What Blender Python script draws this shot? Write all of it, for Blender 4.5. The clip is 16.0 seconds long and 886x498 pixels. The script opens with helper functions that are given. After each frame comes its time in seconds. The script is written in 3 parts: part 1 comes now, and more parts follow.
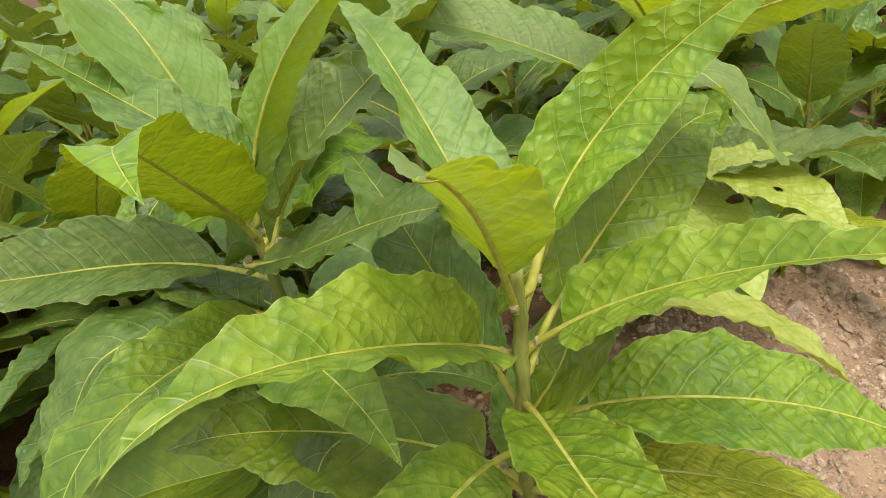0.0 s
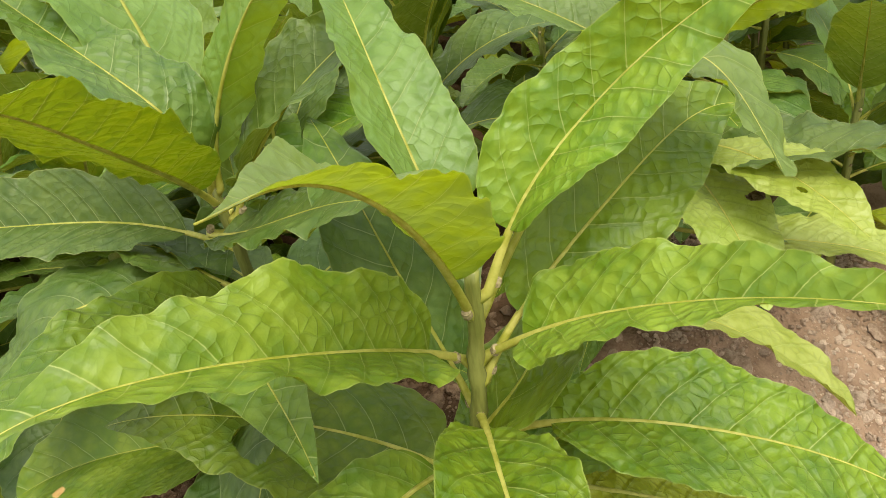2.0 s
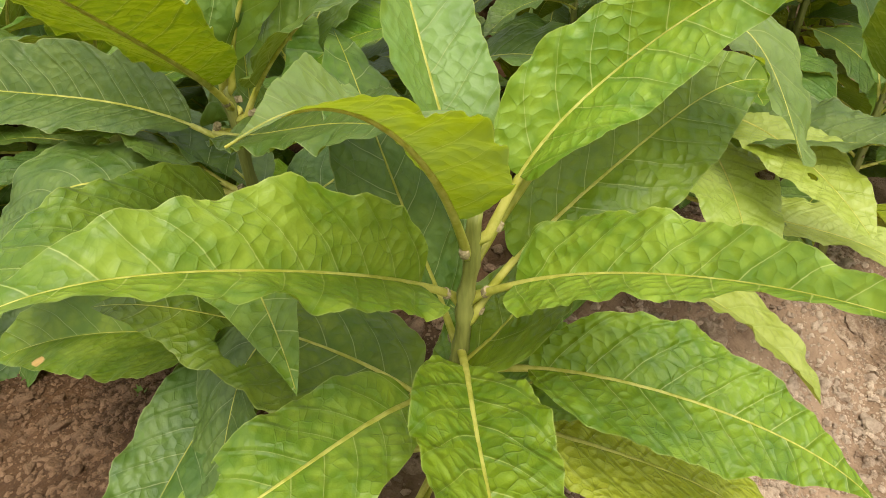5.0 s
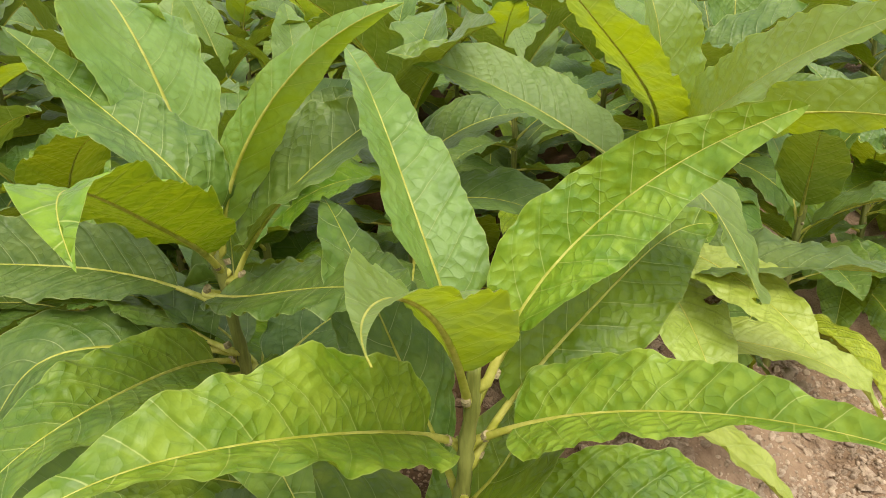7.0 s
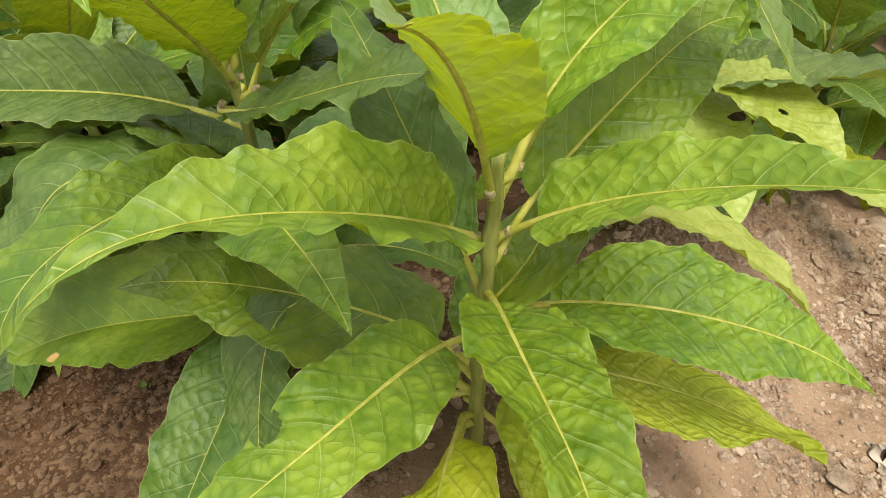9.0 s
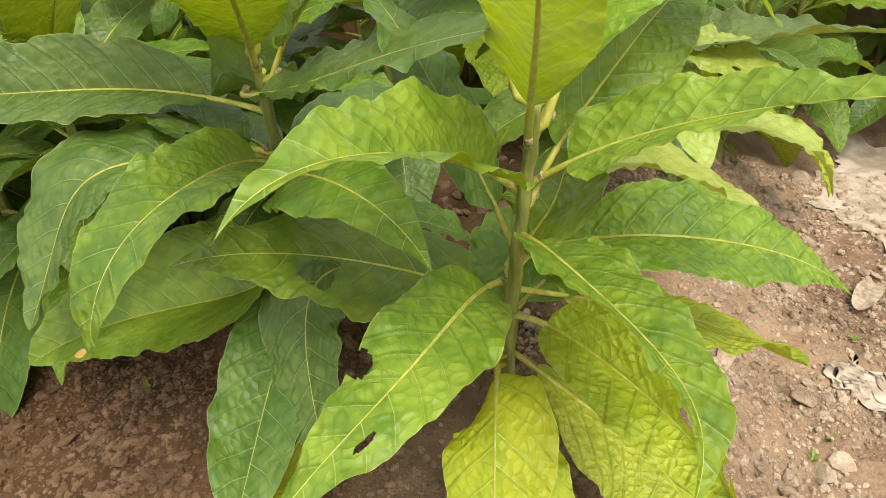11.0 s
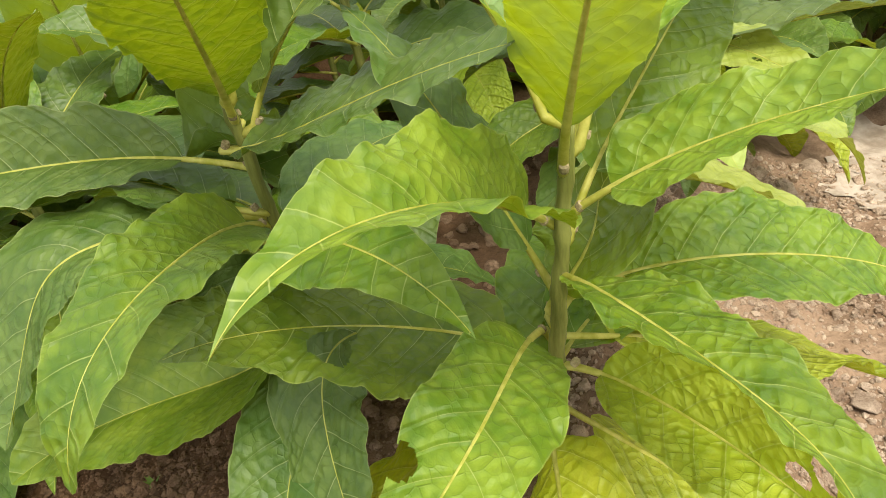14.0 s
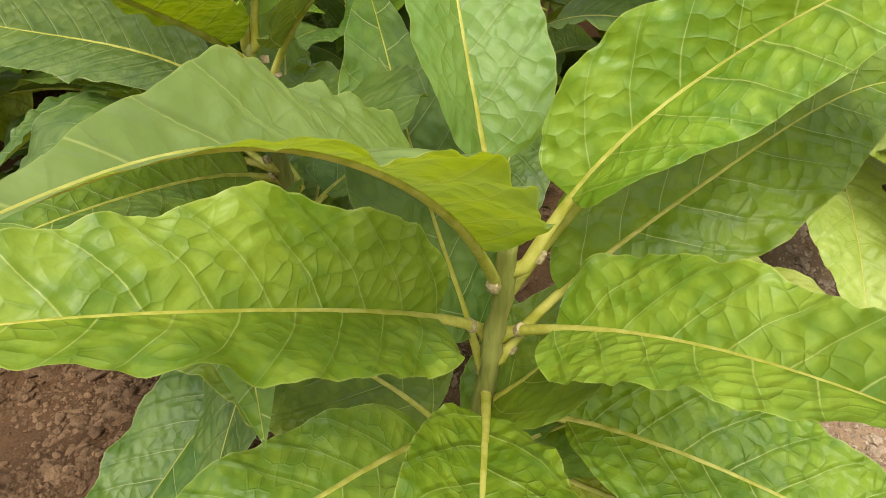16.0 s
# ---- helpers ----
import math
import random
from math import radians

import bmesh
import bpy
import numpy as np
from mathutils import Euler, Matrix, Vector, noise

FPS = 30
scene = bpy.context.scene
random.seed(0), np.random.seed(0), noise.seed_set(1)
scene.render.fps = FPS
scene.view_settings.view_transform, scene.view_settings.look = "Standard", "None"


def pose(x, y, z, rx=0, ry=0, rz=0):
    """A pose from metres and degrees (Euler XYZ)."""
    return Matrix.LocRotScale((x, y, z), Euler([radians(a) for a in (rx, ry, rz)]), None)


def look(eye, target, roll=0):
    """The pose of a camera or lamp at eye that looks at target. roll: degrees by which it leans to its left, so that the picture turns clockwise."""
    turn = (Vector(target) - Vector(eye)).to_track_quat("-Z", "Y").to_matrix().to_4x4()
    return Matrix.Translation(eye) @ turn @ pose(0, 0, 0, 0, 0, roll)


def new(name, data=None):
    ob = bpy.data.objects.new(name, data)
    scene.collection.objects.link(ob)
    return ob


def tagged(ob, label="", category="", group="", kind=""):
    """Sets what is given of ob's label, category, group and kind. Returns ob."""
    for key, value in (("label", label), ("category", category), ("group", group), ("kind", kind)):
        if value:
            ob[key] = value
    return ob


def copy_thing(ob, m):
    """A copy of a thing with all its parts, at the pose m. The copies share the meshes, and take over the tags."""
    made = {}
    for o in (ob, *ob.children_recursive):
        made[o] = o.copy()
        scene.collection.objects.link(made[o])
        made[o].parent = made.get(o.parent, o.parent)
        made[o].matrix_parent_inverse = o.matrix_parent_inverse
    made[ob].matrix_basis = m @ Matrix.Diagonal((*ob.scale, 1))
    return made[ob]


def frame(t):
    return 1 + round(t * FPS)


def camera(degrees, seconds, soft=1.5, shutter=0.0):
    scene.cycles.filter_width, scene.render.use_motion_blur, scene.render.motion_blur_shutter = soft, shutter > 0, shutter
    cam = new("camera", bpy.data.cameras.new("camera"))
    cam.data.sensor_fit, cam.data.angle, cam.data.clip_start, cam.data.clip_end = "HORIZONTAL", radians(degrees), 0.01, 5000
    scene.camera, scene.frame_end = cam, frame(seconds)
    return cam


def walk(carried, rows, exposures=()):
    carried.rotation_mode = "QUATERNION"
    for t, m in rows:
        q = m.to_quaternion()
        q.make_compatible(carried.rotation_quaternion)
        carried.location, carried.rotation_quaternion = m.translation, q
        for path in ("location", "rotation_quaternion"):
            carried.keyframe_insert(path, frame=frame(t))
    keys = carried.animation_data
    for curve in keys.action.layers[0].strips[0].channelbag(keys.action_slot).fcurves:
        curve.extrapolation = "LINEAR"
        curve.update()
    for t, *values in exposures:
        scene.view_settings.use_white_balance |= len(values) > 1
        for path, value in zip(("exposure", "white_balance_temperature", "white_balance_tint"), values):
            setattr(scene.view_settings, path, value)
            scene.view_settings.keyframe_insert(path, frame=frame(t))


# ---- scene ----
cam = camera(64.5, 16.0, 0.78)
# seconds, eye, target, roll
PATH = [
    (0, (0.198, 0.026, 1.389), (-0.266, 1.767, 0.524), -11.7),
    (0.5, (0.228, 0.003, 1.391), (-0.356, 1.704, 0.516), -13.4),
    (1, (0.221, -0.012, 1.379), (-0.362, 1.671, 0.47), -13.2),
    (1.5, (0.24, 0.047, 1.376), (-0.312, 1.736, 0.457), -10.0),
    (2, (0.272, 0.142, 1.371), (-0.308, 1.801, 0.416), -9.5),
    (2.5, (0.3, 0.211, 1.35), (-0.287, 1.834, 0.339), -9.5),
    (3, (0.317, 0.245, 1.358), (-0.275, 1.798, 0.246), -5.1),
    (3.5, (0.364, 0.276, 1.374), (-0.438, 1.707, 0.23), -6.8),
    (3.7, (0.366, 0.275, 1.373), (-0.491, 1.651, 0.201), -7.7),
    (5.8, (0.186, 0.057, 1.385), (-0.172, 1.702, 0.307), 3.2),
    (6, (0.178, 0.049, 1.386), (-0.184, 1.707, 0.328), 3.6),
    (6.5, (0.168, 0.05, 1.409), (-0.253, 1.78, 0.498), 2.2),
    (7, (0.209, 0.093, 1.44), (-0.21, 1.864, 0.609), -1.4),
    (7.5, (0.293, 0.164, 1.434), (-0.193, 1.894, 0.556), -7.0),
    (8, (0.324, 0.189, 1.391), (-0.24, 1.817, 0.375), -10.4),
    (8.5, (0.262, 0.132, 1.373), (-0.247, 1.719, 0.268), -5.4),
    (9, (0.201, 0.056, 1.364), (-0.218, 1.633, 0.208), -3.5),
    (9.2, (0.184, 0.038, 1.361), (-0.274, 1.59, 0.186), -4.2),
    (11.3, (0.022, -0.092, 1.366), (-0.143, 1.538, 0.22), -4.5),
    (11.5, (-0.006, -0.071, 1.36), (-0.16, 1.564, 0.218), -4.8),
    (12, (-0.05, -0.037, 1.344), (-0.111, 1.578, 0.166), -4.5),
    (12.5, (-0.068, -0.034, 1.305), (-0.099, 1.514, 0.039), -8.1),
    (13, (-0.09, -0.026, 1.293), (-0.148, 1.522, 0.029), -7.5),
    (13.5, (-0.078, -0.003, 1.319), (-0.192, 1.659, 0.212), -7.5),
    (14, (0.002, 0.045, 1.319), (-0.164, 1.709, 0.223), -10.3),
    (14.5, (0.136, 0.094, 1.334), (-0.326, 1.689, 0.219), -8.8),
    (15, (0.216, 0.17, 1.36), (-0.363, 1.714, 0.228), -7.4),
    (15.5, (0.234, 0.294, 1.34), (-0.519, 1.724, 0.162), -5.4),
    (16, (0.246, 0.32, 1.347), (-0.471, 1.711, 0.093), -0.6),
]
# the clip's camera opens up a little while it looks down at the ground
LIGHTENING = [(0, 0.71), (9.2, 0.73), (11.5, 0.80), (12, 0.82), (12.5, 0.77), (13.5, 0.82), (14, 0.86), (14.5, 0.80), (15.5, 0.72), (16, 0.71)]
walk(cam, [(t, look(eye, target, roll)) for t, eye, target, roll in PATH], LIGHTENING)

# ---- light: a bright, thinly clouded sky with a soft high sun ----
SUN_UP, SUN_ROUND = radians(64), radians(146)
world = bpy.data.worlds.new("sky")
scene.world = world
world.use_nodes = True
wn = world.node_tree.nodes
sky = wn.new("ShaderNodeTexSky")
sky.sky_type, sky.sun_disc = "NISHITA", False
sky.sun_elevation, sky.sun_rotation = SUN_UP, SUN_ROUND
sky.air_density, sky.dust_density, sky.ozone_density = 1.0, 4.0, 1.0
haze = wn.new("ShaderNodeMix")
haze.data_type = "RGBA"
haze.inputs[0].default_value = 0.7
haze.inputs[7].default_value = (9.5, 9.6, 9.4, 1)
world.node_tree.links.new(sky.outputs[0], haze.inputs[6])
world.node_tree.links.new(haze.outputs[2], wn["Background"].inputs[0])
wn["Background"].inputs[1].default_value = 0.132
sun = new("sun", bpy.data.lights.new("sun", "SUN"))
sun.data.energy, sun.data.angle, sun.data.color = 2.6, radians(28), (1.0, 0.94, 0.81)
to_sun = Vector((math.sin(SUN_ROUND) * math.cos(SUN_UP), math.cos(SUN_ROUND) * math.cos(SUN_UP), math.sin(SUN_UP)))
sun.matrix_world = look(to_sun * 30, (0, 0, 0))


# ---- materials ----
class Nodes:
    """A material's node tree, with short calls to add and join nodes."""

    def __init__(self, name):
        self.mat = bpy.data.materials.new(name)
        self.mat.use_nodes = True
        self.tree = self.mat.node_tree
        self.out = self.tree.nodes["Material Output"]
        self.bsdf = self.tree.nodes["Principled BSDF"]

    def add(self, kind, **inputs):
        node = self.tree.nodes.new("ShaderNode" + kind)
        for key, value in inputs.items():
            self.set(node, key, value)
        return node

    def set(self, node, key, value):
        key = int(key[1:]) if key[0] == "_" and key[1:].isdigit() else key.replace("_", " ")
        if isinstance(value, bpy.types.NodeSocket):
            self.tree.links.new(value, node.inputs[key])
        else:
            node.inputs[key].default_value = value

    def math(self, op, a, b=0.0, c=0.0):
        node = self.add("Math", _0=a, _1=b, _2=c)
        node.operation = op
        return node.outputs[0]

    def step(self, x, lo, hi, a=0.0, b=1.0):
        node = self.add("MapRange", Value=x, From_Min=lo, From_Max=hi, To_Min=a, To_Max=b)
        node.interpolation_type = "SMOOTHSTEP"
        return node.outputs[0]

    def mix(self, fac, a, b):
        node = self.add("Mix")
        node.data_type = "RGBA"
        for key, value in (("_0", fac), ("_6", a), ("_7", b)):
            self.set(node, key, value)
        return node.outputs[2]

    def noise(self, where, scale, detail=3.0, rough=0.55):
        return self.add("TexNoise", Vector=where, Scale=scale, Detail=detail, Roughness=rough).outputs[0]

    def bump(self, height, strength, distance, normal=None):
        node = self.add("Bump", Height=height, Strength=strength, Distance=distance)
        if normal is not None:
            self.set(node, "Normal", normal)
        return node.outputs[0]


def col(r, g, b):
    return (r, g, b, 1.0)


RELIEF = 1.0
VEIN_STEP, VEIN_LEAN, VEIN_CURVE = 0.044, 0.62, 4.2


def leaf_material(name, deep, pale, through_colour, vein, spots=0.0, sheen=0.40, clear=0.25, scorch=None, quilt=1.0, gloss=0.42):
    """A tobacco leaf: green blade with side veins that bend towards the tip, a puckered net of cross veins between them, mottling, and light that shines through."""
    n = Nodes(name)
    uv = n.add("UVMap")
    uv.uv_map = "metres"
    where = uv.outputs[0]
    info = n.add("ObjectInfo")
    own_chance = info.outputs["Random"]
    lift = n.math("MULTIPLY", own_chance, 37.0)
    spread = n.add("CombineXYZ", X=lift, Y=lift, Z=lift)
    shift = n.add("VectorMath", _0=where, _1=spread.outputs[0])
    shift.operation = "ADD"
    own = shift.outputs[0]
    parts = n.add("SeparateXYZ", Vector=where)
    x, y = parts.outputs[0], parts.outputs[1]
    side = n.math("GREATER_THAN", y, 0.0)
    away = n.math("ABSOLUTE", y)
    wander = n.math("MULTIPLY", n.math("SUBTRACT", n.noise(own, 9.0, 2.0), 0.5), 0.022)
    lean = n.math("ADD", n.math("MULTIPLY", away, VEIN_LEAN), n.math("MULTIPLY", n.math("POWER", away, 2.0), VEIN_CURVE))
    straight = n.math("SUBTRACT", x, lean)
    run = n.math("ADD", straight, n.math("MULTIPLY", wander, n.step(away, 0.0, 0.03)))
    phase = n.math("ADD", n.math("DIVIDE", run, VEIN_STEP), n.math("MULTIPLY", side, 0.43))
    saw = n.math("FRACT", phase)
    off = n.math("MULTIPLY", n.math("MINIMUM", saw, n.math("SUBTRACT", 1.0, saw)), VEIN_STEP)
    # side veins: pale lines that thin out and fade towards the rim
    thin = n.math("MAXIMUM", n.math("SUBTRACT", 0.00105, n.math("MULTIPLY", away, 0.011)), 0.00034)
    line = n.step(n.math("DIVIDE", off, thin), 0.35, 1.15, 1.0, 0.0)
    fade = n.step(away, 0.03, 0.08, 1.0, 0.4)
    # cross veins: rungs from one side vein to the next, with a finer net inside
    warp = n.add("TexNoise", Vector=own, Scale=24.0, Detail=1.0)
    slip = n.add("VectorMath", _0=warp.outputs[1], _1=(0.5, 0.5, 0.5))
    slip.operation = "SUBTRACT"
    slide = n.add("VectorMath", _0=slip.outputs[0], _1=(0.012, 0.012, 0.0))
    slide.operation = "MULTIPLY"
    rung = n.math("ADD", n.math("ADD", away, n.math("MULTIPLY", x, 0.8)), n.math("MULTIPLY", side, 3.7))
    strips = n.add("CombineXYZ", X=n.math("ADD", n.math("MULTIPLY", run, 0.8), lift), Y=n.math("MULTIPLY", rung, 1.05), Z=0.0)
    moved = n.add("VectorMath", _0=strips.outputs[0], _1=slide.outputs[0])
    moved.operation = "ADD"

    def cells(scale, randomness, feature="DISTANCE_TO_EDGE"):
        node = n.add("TexVoronoi", Vector=moved.outputs[0], Scale=scale, Randomness=randomness)
        node.feature, node.voronoi_dimensions = feature, "2D"
        return node.outputs["Distance"]

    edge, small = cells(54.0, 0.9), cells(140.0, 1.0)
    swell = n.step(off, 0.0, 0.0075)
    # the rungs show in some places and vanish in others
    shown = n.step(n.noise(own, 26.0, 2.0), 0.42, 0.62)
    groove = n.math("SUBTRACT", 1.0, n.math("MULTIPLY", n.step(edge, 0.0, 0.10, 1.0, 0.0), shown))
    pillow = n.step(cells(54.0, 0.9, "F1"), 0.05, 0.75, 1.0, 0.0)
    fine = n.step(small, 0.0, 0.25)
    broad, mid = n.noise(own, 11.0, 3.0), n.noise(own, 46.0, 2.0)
    # mottling: yellower and deeper patches; relief shading put into colour: paler pillows, darker vein seams
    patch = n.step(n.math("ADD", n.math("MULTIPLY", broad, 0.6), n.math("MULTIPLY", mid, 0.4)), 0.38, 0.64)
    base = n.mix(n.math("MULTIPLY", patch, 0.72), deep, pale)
    seam_shade = col(deep[0] * 0.6, deep[1] * 0.72, deep[2] * 0.7)
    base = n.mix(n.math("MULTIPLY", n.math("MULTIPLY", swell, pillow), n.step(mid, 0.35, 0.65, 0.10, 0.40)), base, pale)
    base = n.mix(n.math("MULTIPLY", n.math("SUBTRACT", 1.0, swell), 0.20), base, seam_shade)
    base = n.mix(n.math("MULTIPLY", n.math("SUBTRACT", 1.0, groove), n.step(broad, 0.35, 0.6, 0.16, 0.34)), base, seam_shade)
    base = n.mix(n.math("MULTIPLY", n.math("SUBTRACT", 1.0, fine), 0.08), base, seam_shade)
    thread = n.step(edge, 0.003, 0.022, 1.0, 0.0)
    base = n.mix(n.math("MULTIPLY", thread, n.math("MULTIPLY", shown, 0.16)), base, vein)
    tone = n.add("HueSaturation", Color=base, Saturation=1.0)
    n.set(tone, "Hue", n.math("ADD", 0.5, n.math("MULTIPLY", n.math("SUBTRACT", own_chance, 0.5), 0.020)))
    n.set(tone, "Value", n.math("ADD", 0.88, n.math("MULTIPLY", own_chance, 0.24)))
    base = n.mix(n.math("MULTIPLY", n.math("MULTIPLY", line, fade), 0.62), tone.outputs[0], vein)
    # the light a blade's thin edge catches, painted as a pale line on its rim
    brim = n.add("UVMap")
    brim.uv_map = "rim"
    rim = n.step(n.add("SeparateXYZ", Vector=brim.outputs[0]).outputs[0], 0.975, 0.995)
    base = n.mix(n.math("MULTIPLY", rim, 0.45), base, vein)
    if spots:
        blot = n.step(n.noise(own, 22.0, 4.0, 0.7), 0.66, 0.74)
        base = n.mix(n.math("MULTIPLY", blot, spots), base, col(0.36, 0.30, 0.05))
    if scorch:
        gap = n.add("VectorMath", _0=where, _1=(scorch[0], scorch[1], 0.0))
        gap.operation = "DISTANCE"
        burnt = n.step(n.math("ADD", gap.outputs["Value"], n.math("MULTIPLY", n.math("SUBTRACT", mid, 0.5), 0.03)), scorch[2] * 0.7, scorch[2] * 1.2, 1.0, 0.0)
        base = n.mix(burnt, base, n.mix(mid, col(0.55, 0.28, 0.10), col(0.70, 0.52, 0.16)))
    dots = n.step(n.noise(own, 120.0, 1.0), 0.80, 0.84)
    base = n.mix(n.math("MULTIPLY", dots, 0.55), base, col(0.16, 0.11, 0.03))
    height = n.math("ADD", n.math("MULTIPLY", swell, 0.42), n.math("MULTIPLY", groove, 0.10))
    height = n.math("ADD", height, n.math("MULTIPLY", n.math("MULTIPLY", pillow, n.step(broad, 0.30, 0.62, 0.35, 1.0)), 0.50))
    height = n.math("ADD", height, n.math("ADD", n.math("MULTIPLY", broad, 0.9), n.math("MULTIPLY", n.noise(moved.outputs[0], 60.0, 1.0), 0.55)))
    height = n.math("ADD", height, n.math("MULTIPLY", fine, 0.02))
    relief = n.bump(height, RELIEF * quilt, 0.0055)
    n.set(n.bsdf, "Base Color", base)
    n.set(n.bsdf, "Roughness", n.math("ADD", sheen, n.math("MULTIPLY", mid, 0.16)))
    n.set(n.bsdf, "Specular IOR Level", gloss)
    n.set(n.bsdf, "Normal", relief)
    glow = n.mix(n.math("MULTIPLY", line, 0.6), n.mix(n.math("MULTIPLY", patch, 0.4), through_colour, pale), vein)
    trans = n.add("BsdfTranslucent", Color=glow, Normal=relief)
    blend = n.add("MixShader", Fac=clear, _1=n.bsdf.outputs[0], _2=trans.outputs[0])
    n.tree.links.new(blend.outputs[0], n.out.inputs[0])
    return n.mat


def plain_material(name, a, b, scale, rough, bump=0.0, distance=0.002, detail=4.0, spec=0.35, clear=0.0, stretch=1.0):
    n = Nodes(name)
    lengthen = n.add("Mapping", Vector=n.add("TexCoord").outputs["Object"], Scale=(1.0, 1.0, stretch))
    where = lengthen.outputs[0]
    grain = n.noise(where, scale, detail, 0.6)
    wide = n.noise(where, scale * 0.17, 2.0)
    fac = n.step(n.math("ADD", n.math("MULTIPLY", grain, 0.6), n.math("MULTIPLY", wide, 0.4)), 0.36, 0.64)
    n.set(n.bsdf, "Base Color", n.mix(fac, a, b))
    n.set(n.bsdf, "Roughness", rough)
    n.set(n.bsdf, "Specular IOR Level", spec)
    if bump:
        n.set(n.bsdf, "Normal", n.bump(grain, bump, distance))
    if clear:
        trans = n.add("BsdfTranslucent", Color=n.mix(fac, a, b))
        blend = n.add("MixShader", Fac=clear, _1=n.bsdf.outputs[0], _2=trans.outputs[0])
        n.tree.links.new(blend.outputs[0], n.out.inputs[0])
    return n.mat


def soil_material(name, dark, light, right_dark, right_light, scale=1.0):
    """Crumbly earth, darker brown on one side of the ridge, paler on the other."""
    n = Nodes(name)
    where = n.add("TexCoord").outputs["Object"]
    info = n.add("ObjectInfo")
    big, mid, fine = n.noise(where, 2.2 * scale, 3.0), n.noise(where, 17.0 * scale, 5.0, 0.65), n.noise(where, 120.0 * scale, 4.0, 0.7)
    fac = n.math("ADD", n.math("MULTIPLY", big, 0.45), n.math("ADD", n.math("MULTIPLY", mid, 0.4), n.math("MULTIPLY", fine, 0.25)))
    base = n.mix(n.step(fac, 0.40, 0.68), dark, light)
    spread = n.add("SeparateXYZ", Vector=where)
    # rightward, the earth goes over from the darker brown pair to the paler one
    dry = n.step(n.math("ADD", n.math("SUBTRACT", spread.outputs[0], n.math("MULTIPLY", spread.outputs[1], 0.2)), n.math("MULTIPLY", big, 0.5)), -0.5, 0.95)
    base = n.mix(dry, base, n.mix(n.step(fac, 0.38, 0.66), right_dark, right_light))
    isle = n.add("NewGeometry").outputs["Random Per Island"]
    tone = n.add("HueSaturation", Color=base)
    n.set(tone, "Value", n.math("ADD", 0.8, n.math("MULTIPLY", isle, 0.42)))
    n.set(n.bsdf, "Base Color", tone.outputs[0])
    n.set(n.bsdf, "Roughness", 0.95)
    n.set(n.bsdf, "Specular IOR Level", 0.15)
    height = n.math("ADD", n.math("MULTIPLY", mid, 1.0), n.math("MULTIPLY", fine, 0.45))
    n.set(n.bsdf, "Normal", n.bump(height, 1.0, 0.016))
    return n.mat


VEIN = col(0.36, 0.40, 0.10)
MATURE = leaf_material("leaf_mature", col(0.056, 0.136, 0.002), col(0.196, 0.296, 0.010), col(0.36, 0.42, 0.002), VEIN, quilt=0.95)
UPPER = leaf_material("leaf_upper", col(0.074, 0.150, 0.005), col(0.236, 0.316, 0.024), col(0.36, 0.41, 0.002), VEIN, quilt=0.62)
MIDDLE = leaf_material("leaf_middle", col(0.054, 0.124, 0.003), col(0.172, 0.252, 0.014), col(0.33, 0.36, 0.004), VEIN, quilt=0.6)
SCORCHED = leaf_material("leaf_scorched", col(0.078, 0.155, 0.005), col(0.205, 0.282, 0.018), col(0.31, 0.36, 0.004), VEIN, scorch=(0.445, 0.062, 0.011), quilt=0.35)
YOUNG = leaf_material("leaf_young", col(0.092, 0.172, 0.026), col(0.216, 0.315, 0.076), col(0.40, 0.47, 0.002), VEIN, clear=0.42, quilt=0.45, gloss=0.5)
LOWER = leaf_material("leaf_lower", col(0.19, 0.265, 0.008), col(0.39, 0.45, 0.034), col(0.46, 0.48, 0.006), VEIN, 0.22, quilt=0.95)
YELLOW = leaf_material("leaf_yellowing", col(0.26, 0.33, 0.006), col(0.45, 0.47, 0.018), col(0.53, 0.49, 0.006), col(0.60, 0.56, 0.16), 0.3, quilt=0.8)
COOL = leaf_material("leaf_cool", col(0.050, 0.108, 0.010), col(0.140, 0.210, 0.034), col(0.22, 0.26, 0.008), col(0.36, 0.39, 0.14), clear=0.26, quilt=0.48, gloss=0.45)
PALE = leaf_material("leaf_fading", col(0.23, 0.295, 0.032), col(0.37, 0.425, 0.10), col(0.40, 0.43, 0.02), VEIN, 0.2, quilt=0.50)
RIB = plain_material("midrib_flesh", col(0.37, 0.37, 0.040), col(0.58, 0.55, 0.130), 60.0, 0.42, 0.15, 0.001, clear=0.40)
STEM = plain_material("stem_skin", col(0.092, 0.105, 0.016), col(0.230, 0.235, 0.055), 90.0, 0.5, 0.5, 0.002, stretch=0.12)
SCAR = plain_material("stub_cork", col(0.150, 0.115, 0.045), col(0.38, 0.31, 0.16), 240.0, 0.8, 0.5, 0.002)
SOIL = soil_material("soil", col(0.048, 0.024, 0.010), col(0.110, 0.059, 0.028), col(0.135, 0.078, 0.044), col(0.345, 0.235, 0.150))
CLOD = soil_material("clod", col(0.092, 0.050, 0.025), col(0.225, 0.138, 0.078), col(0.215, 0.138, 0.085), col(0.540, 0.420, 0.305), 2.0)


